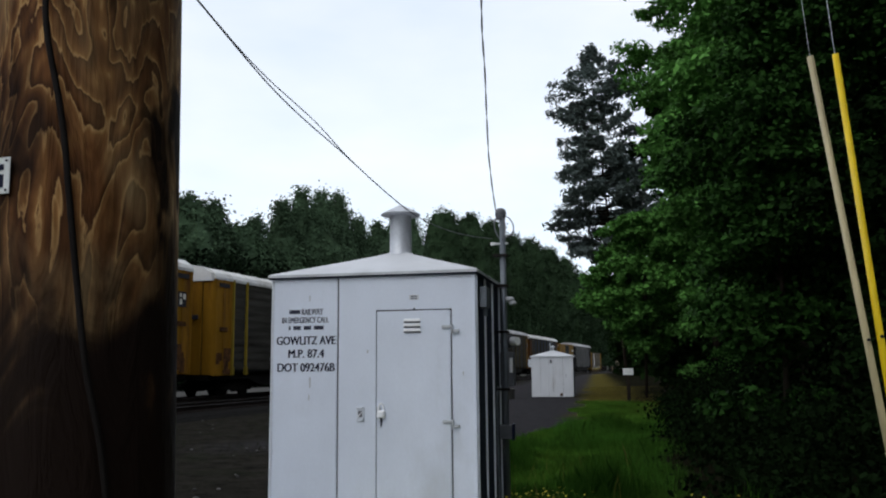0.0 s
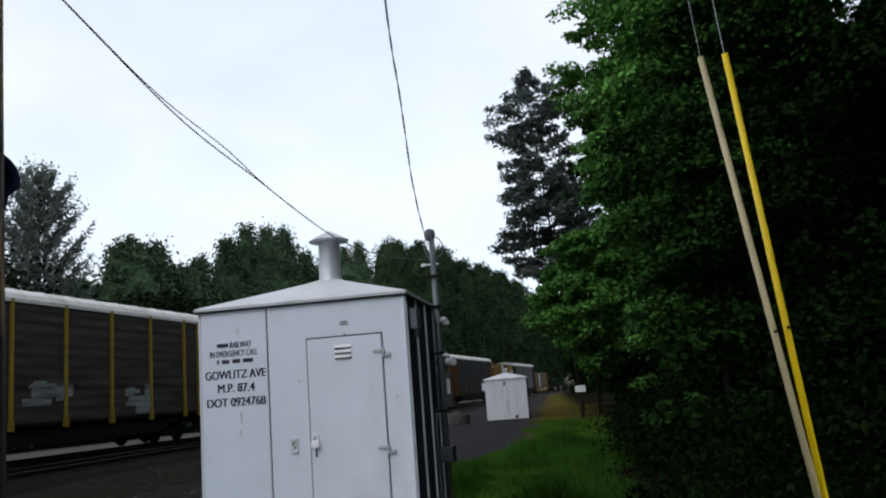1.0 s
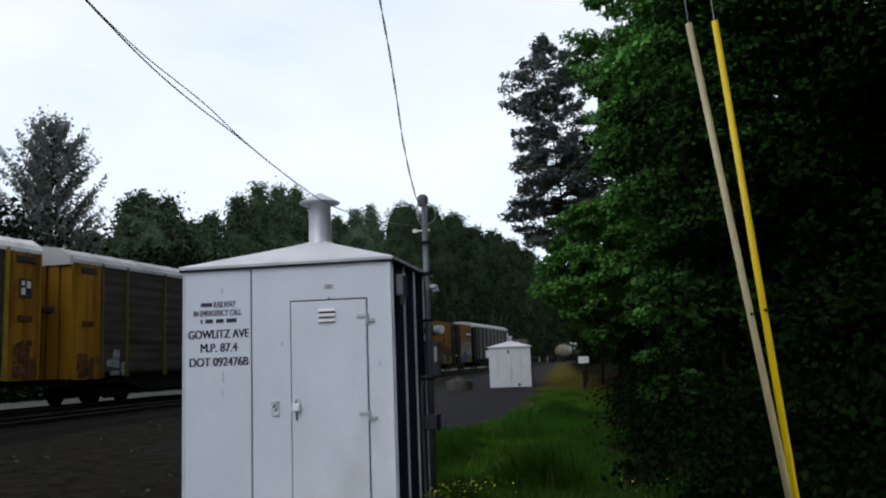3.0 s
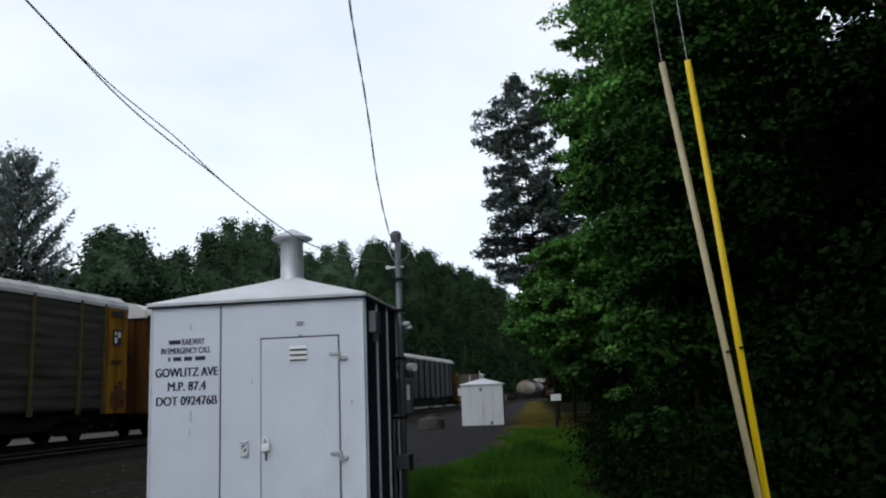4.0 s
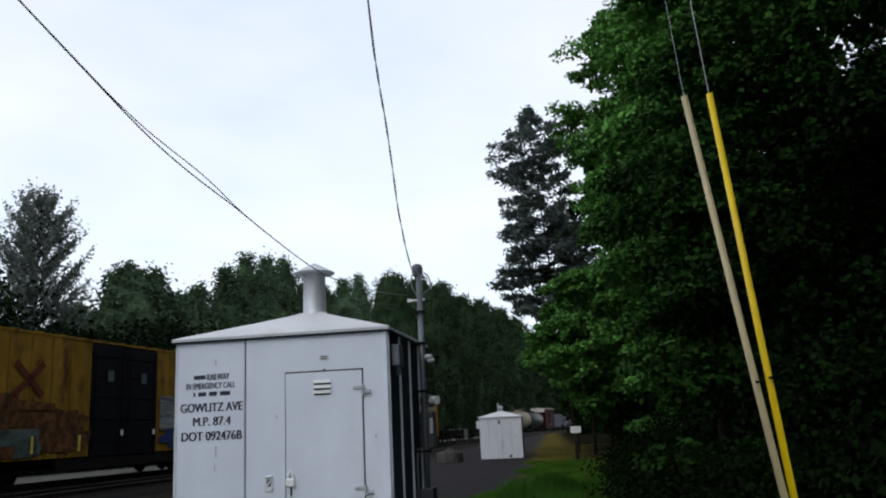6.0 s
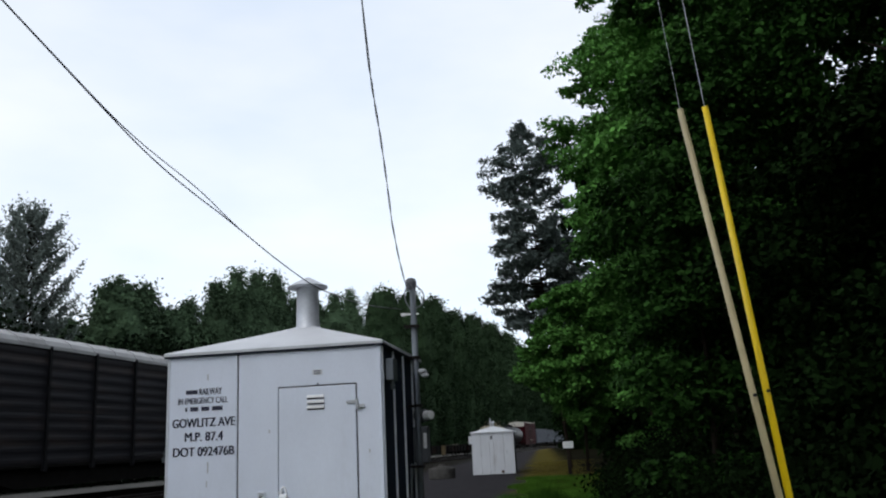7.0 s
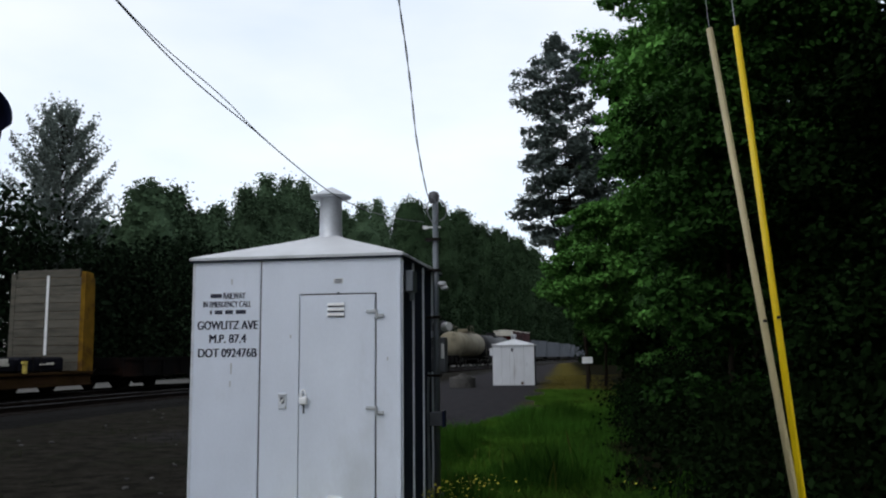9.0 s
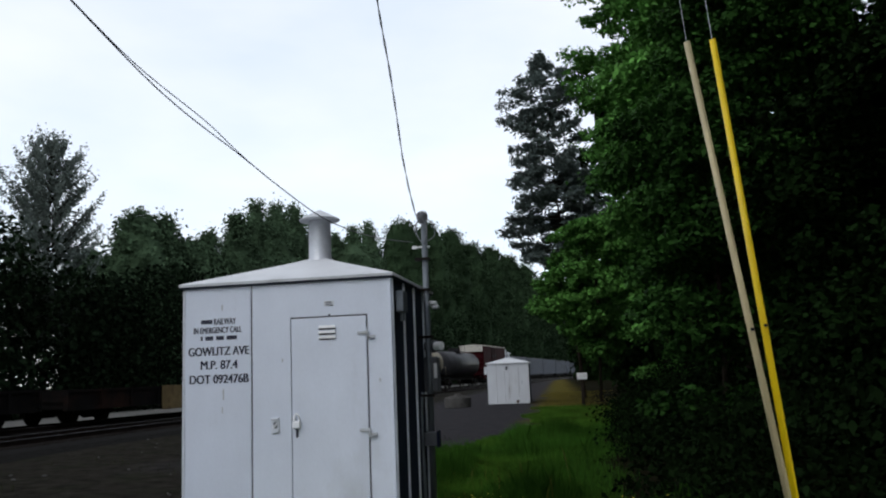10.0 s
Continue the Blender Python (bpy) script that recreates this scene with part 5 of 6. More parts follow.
# trees closing the lane's far end on this side of the railway, shade in their leaf colour
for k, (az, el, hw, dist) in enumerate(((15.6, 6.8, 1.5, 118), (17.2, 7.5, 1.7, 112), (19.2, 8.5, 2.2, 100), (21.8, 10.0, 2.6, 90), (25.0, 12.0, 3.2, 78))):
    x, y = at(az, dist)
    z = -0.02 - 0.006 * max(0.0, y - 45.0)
    wood_tree(x, y, z, 1.5 - z + dist * math.tan(radians(el)), dist * math.tan(radians(hw)), 0.32, "leaf_deep_shade", 260 + k, "broadleaf tree at the far end of the lane, leaves coloured as in shade", "round", 0.2, "trees at the lane's end", base=0.1)
x, y = at(-20.8, 56)


def poplar(x, y, h, sp, seed, label):
    """Steeply rising branches from one stem, leafy towards their tips, sky between them."""
    rng = np.random.default_rng(seed)
    t = thing("poplar_tree", pose(x, y, -0.1), label, "tree")
    part("trunk", rod(bmesh.new(), (0, 0, -0.2), (0, 0, h * 0.93), 0.22, 0.03, seg=9), "bark", t)
    pts = []
    for i in range(200):
        f = 0.26 + 0.74 * ((i + rng.uniform(0, 1)) / 200) ** 0.70
        a = i * 2.39996 + rng.uniform(-0.3, 0.3)
        k = (f - 0.66) / (0.345 if f > 0.66 else 0.46)
        reach = sp * max(0.004, 1 - k * k) ** 0.46 * rng.uniform(0.76, 1.06) * (1.0 if i % 3 else 0.6)
        tip = np.array([math.cos(a) * reach, math.sin(a) * reach, h * f])
        z0 = max(0.06 * h, h * f - 0.01 * h - reach * rng.uniform(0.5, 1.15))
        part("branch", rod(bmesh.new(), (0, 0, z0), tuple(tip), 0.05, 0.012, seg=4, caps=False), "bark", t)
        m = int(5 + 3.2 * reach)
        for u in rng.uniform(0.40, 1.03, size=m):
            c = np.array([0, 0, z0]) * (1 - u) + tip * u
            c[2] -= 0.20 * u * (1 - u) * reach
            sprig = np.array([0.35 * math.cos(a), 0.35 * math.sin(a), 0.94])
            pts.append(c + rng.normal(size=(13, 3)) * 0.10 + sprig * rng.normal(size=(13, 1)) * 0.30)
    link("crown", mesh_of("crown", leaf_quads(rng, np.concatenate(pts), 0.125, up=0.3), 4, "leaf_silver"), None, t)


poplar(x + 0.15, y, 17.35, 3.15, 301, "tall silvery-green poplar with an airy crown")


def make_hedge():
    """Undergrowth along the far side, one mass of leaves, with the woods' low shade in its colour."""
    rng = np.random.default_rng(9)
    pts = []
    for s in np.concatenate([np.arange(-45, 150, 0.9), np.arange(150, 330, 2.0)]):
        for _ in range(4 if s < 150 else 7):
            off = rng.uniform(-17.5, -10.5)
            p, _h = line_at(float(s + rng.uniform(-0.8, 0.8)), off)
            top = (4.6 + 4.9 * max(0.0, min(1.0, (78 - s) / 22)) + 2.6 * noise.noise(Vector((s * 0.11, off * 0.2, 1.7)))) * (1.0 if s < 60 else 1.0 + min(0.6, (s - 60) * 0.03) + (s - 60) * 0.012)
            n = 260 if s < 80 else 90
            q = rng.normal(size=(n, 3)) * np.array([0.9, 0.9, 0.35])
            q[:, 2] = rng.uniform(0, 1, size=n) ** 0.8 * top
            q[:, 0] += p.x
            q[:, 1] += p.y
            q[:, 2] += rail_z(float(s)) - 0.3
            pts.append(q)
    pts = np.concatenate(pts)
    tagged(link("undergrowth", mesh_of("undergrowth", leaf_quads(rng, pts, 0.25, up=0.3), 4, "hedge_shade"), None), "tangled undergrowth along the far side of the railway, coloured as in shade", "undergrowth", kind="stuff")
    # shade-coloured leaf mass added behind the trees to close sky gaps
    pts = []
    for s in np.arange(0, 60, 0.8):
        for _ in range(4):
            x = 14.0 + 0.06 * s + rng.uniform(-1.5, 8.0)
            y = -2.0 + s + rng.uniform(-0.8, 0.8)
            n = 80
            q = rng.normal(size=(n, 3)) * np.array([0.9, 0.9, 0.3])
            q[:, 2] = rng.uniform(0, 1, size=n) * rng.uniform(6.0, 14.0)
            q[:, 0] += x
            q[:, 1] += y
            pts.append(q)
    pts = np.concatenate(pts)
    tagged(link("backing_leaves", mesh_of("backing_leaves", leaf_quads(rng, pts, 0.48, up=0.3), 4, "leaf_deep_shade"), None), "leaf mass added behind the trees to close sky gaps, coloured as shade", "undergrowth", kind="stuff")
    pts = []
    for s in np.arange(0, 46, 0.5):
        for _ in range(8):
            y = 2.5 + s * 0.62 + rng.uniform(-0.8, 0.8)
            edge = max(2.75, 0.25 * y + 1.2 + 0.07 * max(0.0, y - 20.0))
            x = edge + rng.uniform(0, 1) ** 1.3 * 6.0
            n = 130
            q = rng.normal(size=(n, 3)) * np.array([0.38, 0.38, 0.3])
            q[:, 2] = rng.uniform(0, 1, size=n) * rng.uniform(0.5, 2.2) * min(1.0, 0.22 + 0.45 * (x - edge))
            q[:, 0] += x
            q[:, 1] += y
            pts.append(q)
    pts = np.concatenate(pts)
    tagged(link("brambles", mesh_of("brambles", leaf_quads(rng, pts, 0.058, up=0.2), 4, "bramble_in_shade"), None), "low brambles under the maples, shade put into their dark green", "brambles", kind="stuff")


make_hedge()


def blades(rng, xy, h, w, lean=0.35):
    n = len(xy)
    a = rng.uniform(0, 2 * math.pi, n)
    hh = h * rng.uniform(0.5, 1.3, n)
    side = np.stack([np.cos(a), np.sin(a), np.zeros(n)], axis=1) * w * 0.5
    b = rng.uniform(0, 2 * math.pi, n)
    ln = np.stack([np.cos(b), np.sin(b), np.zeros(n)], axis=1) * (lean * hh * rng.uniform(0.2, 1, n))[:, None]
    base = np.concatenate([xy, np.full((n, 1), -0.03)], axis=1)
    mid = base + ln * 0.4 + np.array([0, 0, 1]) * (hh * 0.6)[:, None]
    tip = base + ln + np.array([0, 0, 1]) * hh[:, None]
    return np.stack([base - side, base + side, mid + side * 0.7, tip, mid - side * 0.7], axis=1)


def make_grass():
    rng = np.random.default_rng(21)
    def patch(n, y0, y1, x_in, x_out, power=1.0):
        y = y0 + (y1 - y0) * rng.uniform(0, 1, n) ** power
        u = np.clip((y - 16.5) / 3.0, 0, 1)
        edge = -2.35 + 0.23 * y + 1.5 * u * u * (3 - 2 * u) + 0.3 * np.sin(y * 0.9) + 0.2 * np.sin(y * 2.3)
        x = edge + x_in + (x_out - x_in) * rng.beta(1.0, 2.2, n)
        return np.stack([x, y], axis=1)
    xy = patch(80000, 7.0, 32, 0.0, 3.0, 1.5)
    tagged(link("short_grass", mesh_of("short_grass", blades(rng, xy, 0.12, 0.006, 0.8), 5, "grass_fresh"), None), "short bright-green grass beside the gravel lane", "grass", kind="stuff")
    xy = patch(95000, 6.2, 20, 0.15, 3.5, 1.4)
    lump = np.array([noise.noise(Vector((q[0] * 1.1, q[1] * 0.9, 8.5))) + 0.5 * noise.noise(Vector((q[0] * 2.7, q[1] * 2.3, 3.5))) for q in xy])
    xy, lump = xy[lump > -0.12], lump[lump > -0.12]
    tagged(link("tall_grass", mesh_of("tall_grass", blades(rng, xy, 0.10 + 0.38 * (lump + 0.12), 0.006, 0.5), 5, "grass_blade"), None), "tall tufts of green grass under the trees", "grass", kind="stuff")
    xy = patch(9000, 24, 52, 0.0, 9.0)
    tagged(link("verge_grass", mesh_of("verge_grass", blades(rng, xy, 0.07, 0.014, 0.8), 5, "grass_dry"), None), "short yellowing grass on the verge", "grass", kind="stuff")
    xy = patch(240, 6.0, 12, -0.3, 2.8, 1.6)
    tagged(link("dry_stalks", mesh_of("dry_stalks", blades(rng, xy, 0.36, 0.006, 0.7), 5, "grass_dry"), None), "dry straw-coloured stalks in the grass", "grass", kind="stuff")
    n = 2600
    xy = patch(n, 6.0, 8.2, 0.0, 3.6)
    z = rng.uniform(0.10, 0.34, n)
    p = np.concatenate([xy, z[:, None]], axis=1)
    p = p[np.array([noise.noise(Vector((q[0] * 0.9, q[1] * 0.9, 0.5))) > -0.05 for q in p])]
    tagged(link("yellow_flowers", mesh_of("yellow_flowers", leaf_quads(rng, p, 0.028, up=1.5, long=1.0), 4, "flower"), None), "small yellow wildflowers in the grass", "flowers", kind="stuff")
    # tufts of weeds in the gravel
    n = 5200
    xy = np.stack([rng.uniform(-12, 3, n), rng.uniform(9, 24, n)], axis=1)
    keep = np.array([noise.noise(Vector((q[0] * 0.45, q[1] * 0.45, 4.5))) > 0.18 for q in xy]) & (xy[:, 0] < -2.4 + 0.23 * xy[:, 1])
    tagged(link("weeds", mesh_of("weeds", blades(rng, xy[keep], 0.08, 0.010, 0.8), 5, "weed"), None), "sparse low weeds in the gravel", "weeds", kind="stuff")
    # loose stones
    bm = bmesh.new()
    for _ in range(70):
        x, y, r = rng.uniform(-9, 2.0), rng.uniform(9, 26), rng.uniform(0.012, 0.045)
        g = bmesh.ops.create_icosphere(bm, subdivisions=1, radius=r)
        s = rng.uniform(0.6, 1.3, 3)
        for v in g["verts"]:
            v.co = Vector((v.co.x * s[0] + x, v.co.y * s[1] + y, v.co.z * s[2] * 0.6 + 0.0))
    tagged(part("loose_stones", bm, "stone"), "loose pale stones scattered on the gravel", "stones", kind="stuff")


make_grass()


# ---------------------------------------------------------------- the freight train
WHEEL = lathe([(0.06, -0.07), (0.40, -0.065), (0.445, -0.05), (0.445, -0.03), (0.42, -0.02), (0.42, 0.06), (0.36, 0.065), (0.34, 0.03), (0.14, 0.02), (0.12, 0.07), (0.06, 0.075)], 22)
WHEEL_ME = bpy.data.meshes.new("wheel")
bmesh.ops.recalc_face_normals(WHEEL, faces=WHEEL.faces)
WHEEL.to_mesh(WHEEL_ME)
WHEEL.free()
WHEEL_ME.materials.append(M["wheel_iron"])


def truck_mesh():
    bm = bmesh.new()
    for y in (-1.02, 1.02):
        prism(bm, [(-1.18, 0.36), (-1.18, 0.56), (-0.95, 0.62), (-0.45, 0.74), (0.45, 0.74), (0.95, 0.62), (1.18, 0.56), (1.18, 0.36), (0.72, 0.40), (0.45, 0.24), (-0.45, 0.24), (-0.72, 0.40)], "y", y - 0.07, y + 0.07)
        for x in (-0.89, 0.89):
            box(bm, x - 0.14, x + 0.14, y - 0.10, y + 0.10, 0.34, 0.56, 0.02)
        for x in (-0.2, 0.0, 0.2):
            rod(bm, (x, y + (0.09 if y > 0 else -0.09), 0.28), (x, y + (0.09 if y > 0 else -0.09), 0.60), 0.055, seg=8)
    box(bm, -0.22, 0.22, -1.05, 1.05, 0.50, 0.72, 0.03)
    for x in (-0.89, 0.89):
        rod(bm, (x, -0.95, 0.42), (x, 0.95, 0.42), 0.075, seg=8)
    me = bpy.data.meshes.new("truck")
    bmesh.ops.recalc_face_normals(bm, faces=bm.faces)
    bm.to_mesh(me)
    bm.free()
    me.materials.append(M["truck_iron"])
    return me


TRUCK_ME = truck_mesh()
COUPLER_ME = None
CARS = []   # thing, s of its middle at the start


def running_gear(car, length, inset=2.2, height=0.95):
    """Two trucks with wheels, couplers and brake hoses under a car that is centred on its origin."""
    global COUPLER_ME
    for sx in (-1, 1):
        t = link("truck", TRUCK_ME, None, car, "cast-steel two-axle truck")
        t.matrix_basis = Matrix.Translation((sx * (length / 2 - inset), 0, 0))
        for wx in (-0.89, 0.89):
            for wy in (-0.78, 0.78):
                w = link("wheel", WHEEL_ME, None, t)
                w.matrix_basis = Matrix.Translation((wx, wy, 0.42)) @ pose(0, 0, 0, 90 if wy < 0 else -90, 0, 0)
        if COUPLER_ME is None:
            c = part("coupler", boxes((-0.1, 0.62, -0.08, 0.08, 0.78, 0.95), (0.55, 0.80, -0.16, 0.12, 0.72, 1.0), bevel=0.02), "truck_iron", car)
            COUPLER_ME = c.data
        else:
            c = link("coupler", COUPLER_ME, None, car)
        c.matrix_basis = Matrix.Translation((sx * length / 2, 0, 0)) @ pose(0, 0, 0, 0, 0, 0 if sx > 0 else 180)
        tube("brake_hose", [(sx * length / 2, -0.35, 0.85), (sx * (length / 2 + 0.25), -0.35, 0.62), (sx * (length / 2 + 0.5), -0.28, 0.45), (sx * (length / 2 + 0.75), -0.2, 0.62)], 0.028, "cable_black", car)


def new_car(name, lead, rear, label, group="cars of the freight train"):
    mid = (lead + rear) / 2
    car = thing(name, line_pose(mid), label, "rail car", group)
    CARS.append((car, mid))
    return car, rear - lead


def ridged_panel(x0, x1, z0, z1, y, ridges, deep=0.03):
    """A sheet with horizontal ridges that faces -y."""
    bm = bmesh.new()
    prev = None
    n = ridges * 4
    for i in range(n + 1):
        z = z0 + (z1 - z0) * i / n
        d = deep if i % 4 in (1, 2) else 0.0
        row = [bm.verts.new((x, y - d, z)) for x in (x0, x1)]
        if prev:
            bm.faces.new((prev[0], prev[1], row[1], row[0]))
        prev = row
    b0 = [bm.verts.new((x, y + 0.04, z)) for x, z in ((x0, z0), (x1, z0), (x1, z1), (x0, z1))]
    bm.faces.new(b0)
    return bm


def splash(bm, rng, x0, x1, z0, z1, y, n=9):
    """Uneven painted strokes on a side, a few mm proud."""
    for i in range(n):
        w = (x1 - x0) * rng.uniform(0.18, 0.5)
        h = (z1 - z0) * rng.uniform(0.12, 0.5)
        x = rng.uniform(x0, x1 - w)
        z = rng.uniform(z0, z1 - h)
        k = rng.uniform(-0.15, 0.15) * w
        prism(bm, [(x, z), (x + w, z + k * 0.3), (x + w + k, z + h), (x + k, z + h * rng.uniform(0.8, 1.1))], "y", y - 0.004 - 0.0006 * i, y)
    return bm


def autorack(lead, rear, side, post, roof, end, label, posts_full=True, marks=()):
    car, L = new_car("autorack_car", lead, rear, label, "autorack cars")
    h = L / 2
    hw = 1.52
    bm = bmesh.new()
    prism(bm, [(-h, 0.80), (-h + 3.4, 0.80), (-h + 4.6, 0.48), (h - 4.6, 0.48), (h - 3.4, 0.80), (h, 0.80), (h, 1.10), (-h, 1.10)], "y", -1.36, 1.36)
    part("underframe", bm, "underframe", car, "black fish-belly underframe")
    part("deck", boxes((-h, h, -1.42, 1.42, 1.10, 1.17)), "underframe", car)
    # solid dark box that fills the car body behind the screens
    part("dark_fill", boxes((-h + 0.1, h - 0.1, -1.40, 1.40, 1.17, 5.09)), "dark_gap", car)
    for z in (1.12, 2.95):
        part("side_rail", boxes((-h + 0.05, h - 0.05, -hw - 0.01, -hw + 0.09, z, z + 0.10)), side if z > 2 else "underframe", car)
        part("side_rail", boxes((-h + 0.05, h - 0.05, hw - 0.09, hw + 0.01, z, z + 0.10)), side if z > 2 else "underframe", car)
    # posts and ridged screens
    n = 9
    xs = [-h + 1.55] + [2.6 * (i - 3.5) for i in range(8)] + [h - 1.55]
    p_me = {}
    for i, x in enumerate(xs):
        for sgn in (-1, 1):
            key = "post"
            if key in p_me:
                ob = link("post", p_me[key], None, car)
            else:
                bm = boxes((-0.055, 0.055, -0.05, 0.05, 1.06, 5.16), (-0.085, 0.085, -0.07, 0.06, 1.00, 1.34))
                ob = part("post", bm, post, car)
                p_me[key] = ob.data
            ob.matrix_basis = Matrix.Translation((x, sgn * (hw + 0.045), 0))
    scr = {}
    for a, b in zip(xs, xs[1:]):
        for sgn in (-1, 1):
            key = round(b - a, 2)
            if key in scr:
                ob = link("side_panel", scr[key], None, car)
            else:
                w = (b - a) / 2 - 0.05
                ob = part("side_panel", ridged_panel(-w, w, 1.22, 5.12, 0, 11, 0.016), side, car)
                scr[key] = ob.data
            ob.matrix_basis = Matrix.Translation(((a + b) / 2, sgn * hw, 0)) @ pose(0, 0, 0, 0, 0, 0 if sgn < 0 else 180)
    # end bays with ladder-side panels
    for sx in (-1, 1):
        for sgn in (-1, 1):
            bm = boxes((min(sx * h, sx * (h - 1.46)), max(sx * h, sx * (h - 1.46)), sgn * hw - 0.04, sgn * hw + 0.04, 0.98, 5.10))
            for k in range(3):
                x = sx * (h - 0.1 - 0.62 * k)
                box(bm, x - 0.03, x + 0.03, sgn * hw - 0.075, sgn * hw + 0.075, 0.98, 5.10)
            part("end_panel", bm, end, car)
        # opening in the end panel's top and the doors
        part("panel_slot", boxes((min(sx * (h - 0.35), sx * (h - 1.15)), max(sx * (h - 0.35), sx * (h - 1.15)), -hw - 0.09, -hw - 0.04, 4.76, 4.94)), "dark_gap", car)
        xe = sx * (h - 0.75)
        if end == "rack_yellow" and sx > 0:
            part("emblem", boxes((xe - 0.26, xe + 0.26, -hw - 0.082, -hw - 0.044, 3.62, 4.22)), "dark_gap", car, "small black and white emblem")
            part("emblem", boxes((xe - 0.20, xe - 0.03, -hw - 0.088, -hw - 0.08, 3.70, 3.92), (xe + 0.03, xe + 0.20, -hw - 0.088, -hw - 0.08, 3.92, 4.14), (xe - 0.20, xe - 0.06, -hw - 0.088, -hw - 0.08, 4.0, 4.14)), "load_pale", car)
        if end == "rack_yellow":
            part("panel_slot", boxes((xe - 0.30, xe + 0.30, -hw - 0.082, -hw - 0.042, 2.86, 3.04)), "rust_band", car)
            part("rust_stain", splash(bmesh.new(), np.random.default_rng(int(lead + 50 + sx)), xe - 0.62, xe + 0.62, 1.0, 2.3, -hw - 0.084, 7), "rust_band", car, "rust on the lower end panel")["kind"] = "stuff"
        for sgn in (-1, 1):
            bm = bmesh.new()
            for k in range(3):
                y0 = sgn * (0.03 + 0.50 * k)
                y1 = sgn * (0.03 + 0.50 * (k + 1) - 0.02)
                d = 0.05 * (2 - k)
                xa, xb = sx * (h - 0.02 + d), sx * (h + 0.05 + d)
                box(bm, min(xa, xb), max(xa, xb), min(y0, y1), max(y0, y1), 1.02, 4.99, 0.015)
            part("end_door", bm, end, car)
        bm = bmesh.new()
        prism(bm, [(-1.50, 5.00), (1.50, 5.00), (1.46, 5.32), (1.05, 5.60), (0.45, 5.70), (-0.45, 5.70), (-1.05, 5.60), (-1.46, 5.32)], "x", min(sx * (h - 0.04), sx * (h + 0.16)), max(sx * (h - 0.04), sx * (h + 0.16)))
        part("end_cap", bm, roof, car, "pale roof end cap")
        part("door_box", boxes((min(sx * (h + 0.15), sx * (h + 0.20)), max(sx * (h + 0.15), sx * (h + 0.20)), -0.9, -0.3, 3.35, 3.55), bevel=0.02), "dark_gap", car)
    # arched roof in ribbed sheets
    arc = [(-1.585, 5.07), (-1.59, 5.19), (-1.50, 5.36), (-1.10, 5.57), (-0.50, 5.67), (0.50, 5.67), (1.10, 5.57), (1.50, 5.36), (1.59, 5.19), (1.585, 5.07)]
    bm = bmesh.new()
    prism(bm, arc, "x", -h, h)
    part("roof", bm, roof, car, "pale ribbed steel roof", smooth=False)
    seam = None
    k = int(L / 1.35)
    for i in range(1, k):
        x = -h + L * i / k
        if seam is None:
            bm = bmesh.new()
            prism(bm, [(y * 1.004, z + 0.022) for y, z in arc[1:-1]] + [(y * 0.99, z - 0.02) for y, z in arc[1:-1]][::-1], "x", -0.035, 0.035)
            ob = part("roof_rib", bm, roof, car)
            seam = ob.data
        else:
            ob = link("roof_rib", seam, None, car)
        ob.matrix_basis = Matrix.Translation((x, 0, 0))
    rng = np.random.default_rng(int(lead * 7))
    for x0, x1, z0, z1, mname, cnt in marks:
        mid = (lead + rear) / 2
        part("painted_scrawl", splash(bmesh.new(), rng, x0 - mid, x1 - mid, z0 - 0.25, z1 - 0.25, -hw - 0.036, cnt), mname, car, "faded spray-painted scrawl")["kind"] = "stuff"
    running_gear(car, L, 3.0)
    return car


autorack(4.85, 29.05, "rack_side", "rack_post", "rack_roof", "rack_yellow", "covered autorack car with rusty yellow ends and dark ridged screens")
autorack(30.75, 54.42, "rack_side", "rack_post", "rack_roof", "rack_yellow", "autorack car with rusty yellow ends, dark screens and pale scrawls",
         marks=((36.5, 38.4, 1.9, 2.9, "spray_white", 7), (41.5, 44.4, 1.9, 2.95, "spray_white", 9), (47.2, 49.4, 1.5, 2.65, "spray_white", 9)))
autorack(56.12, 80.24, "rack_side", "rack_post", "rack_roof", "rack_yellow", "autorack car with rusty yellow ends, dark screens and teal scrawl",
         marks=((65.6, 68.6, 1.4, 2.95, "spray_teal", 16), (72.4, 75.0, 1.25, 2.15, "spray_blue", 9)))
autorack(81.9, 106.21, "rack_side", "rack_post_dull", "rack_roof_grey", "rack_yellow", "covered autorack car with rusty yellow ends and dull posts",
         marks=((83.6, 85.3, 1.3, 2.4, "spray_white", 5),))
autorack(107.73, 132.03, "rack_side_blue", "rack_post_dull", "rack_roof", "rack_brown", "covered autorack car with blue-grey side screens and brown ends")
autorack(152.12, 176.48, "rack_side_black", "rack_post_black", "rack_roof_grey", "rack_post_black", "black covered autorack car with a grey roof",
         marks=((165.0, 167.1, 1.25, 2.0, "spray_white", 5),))


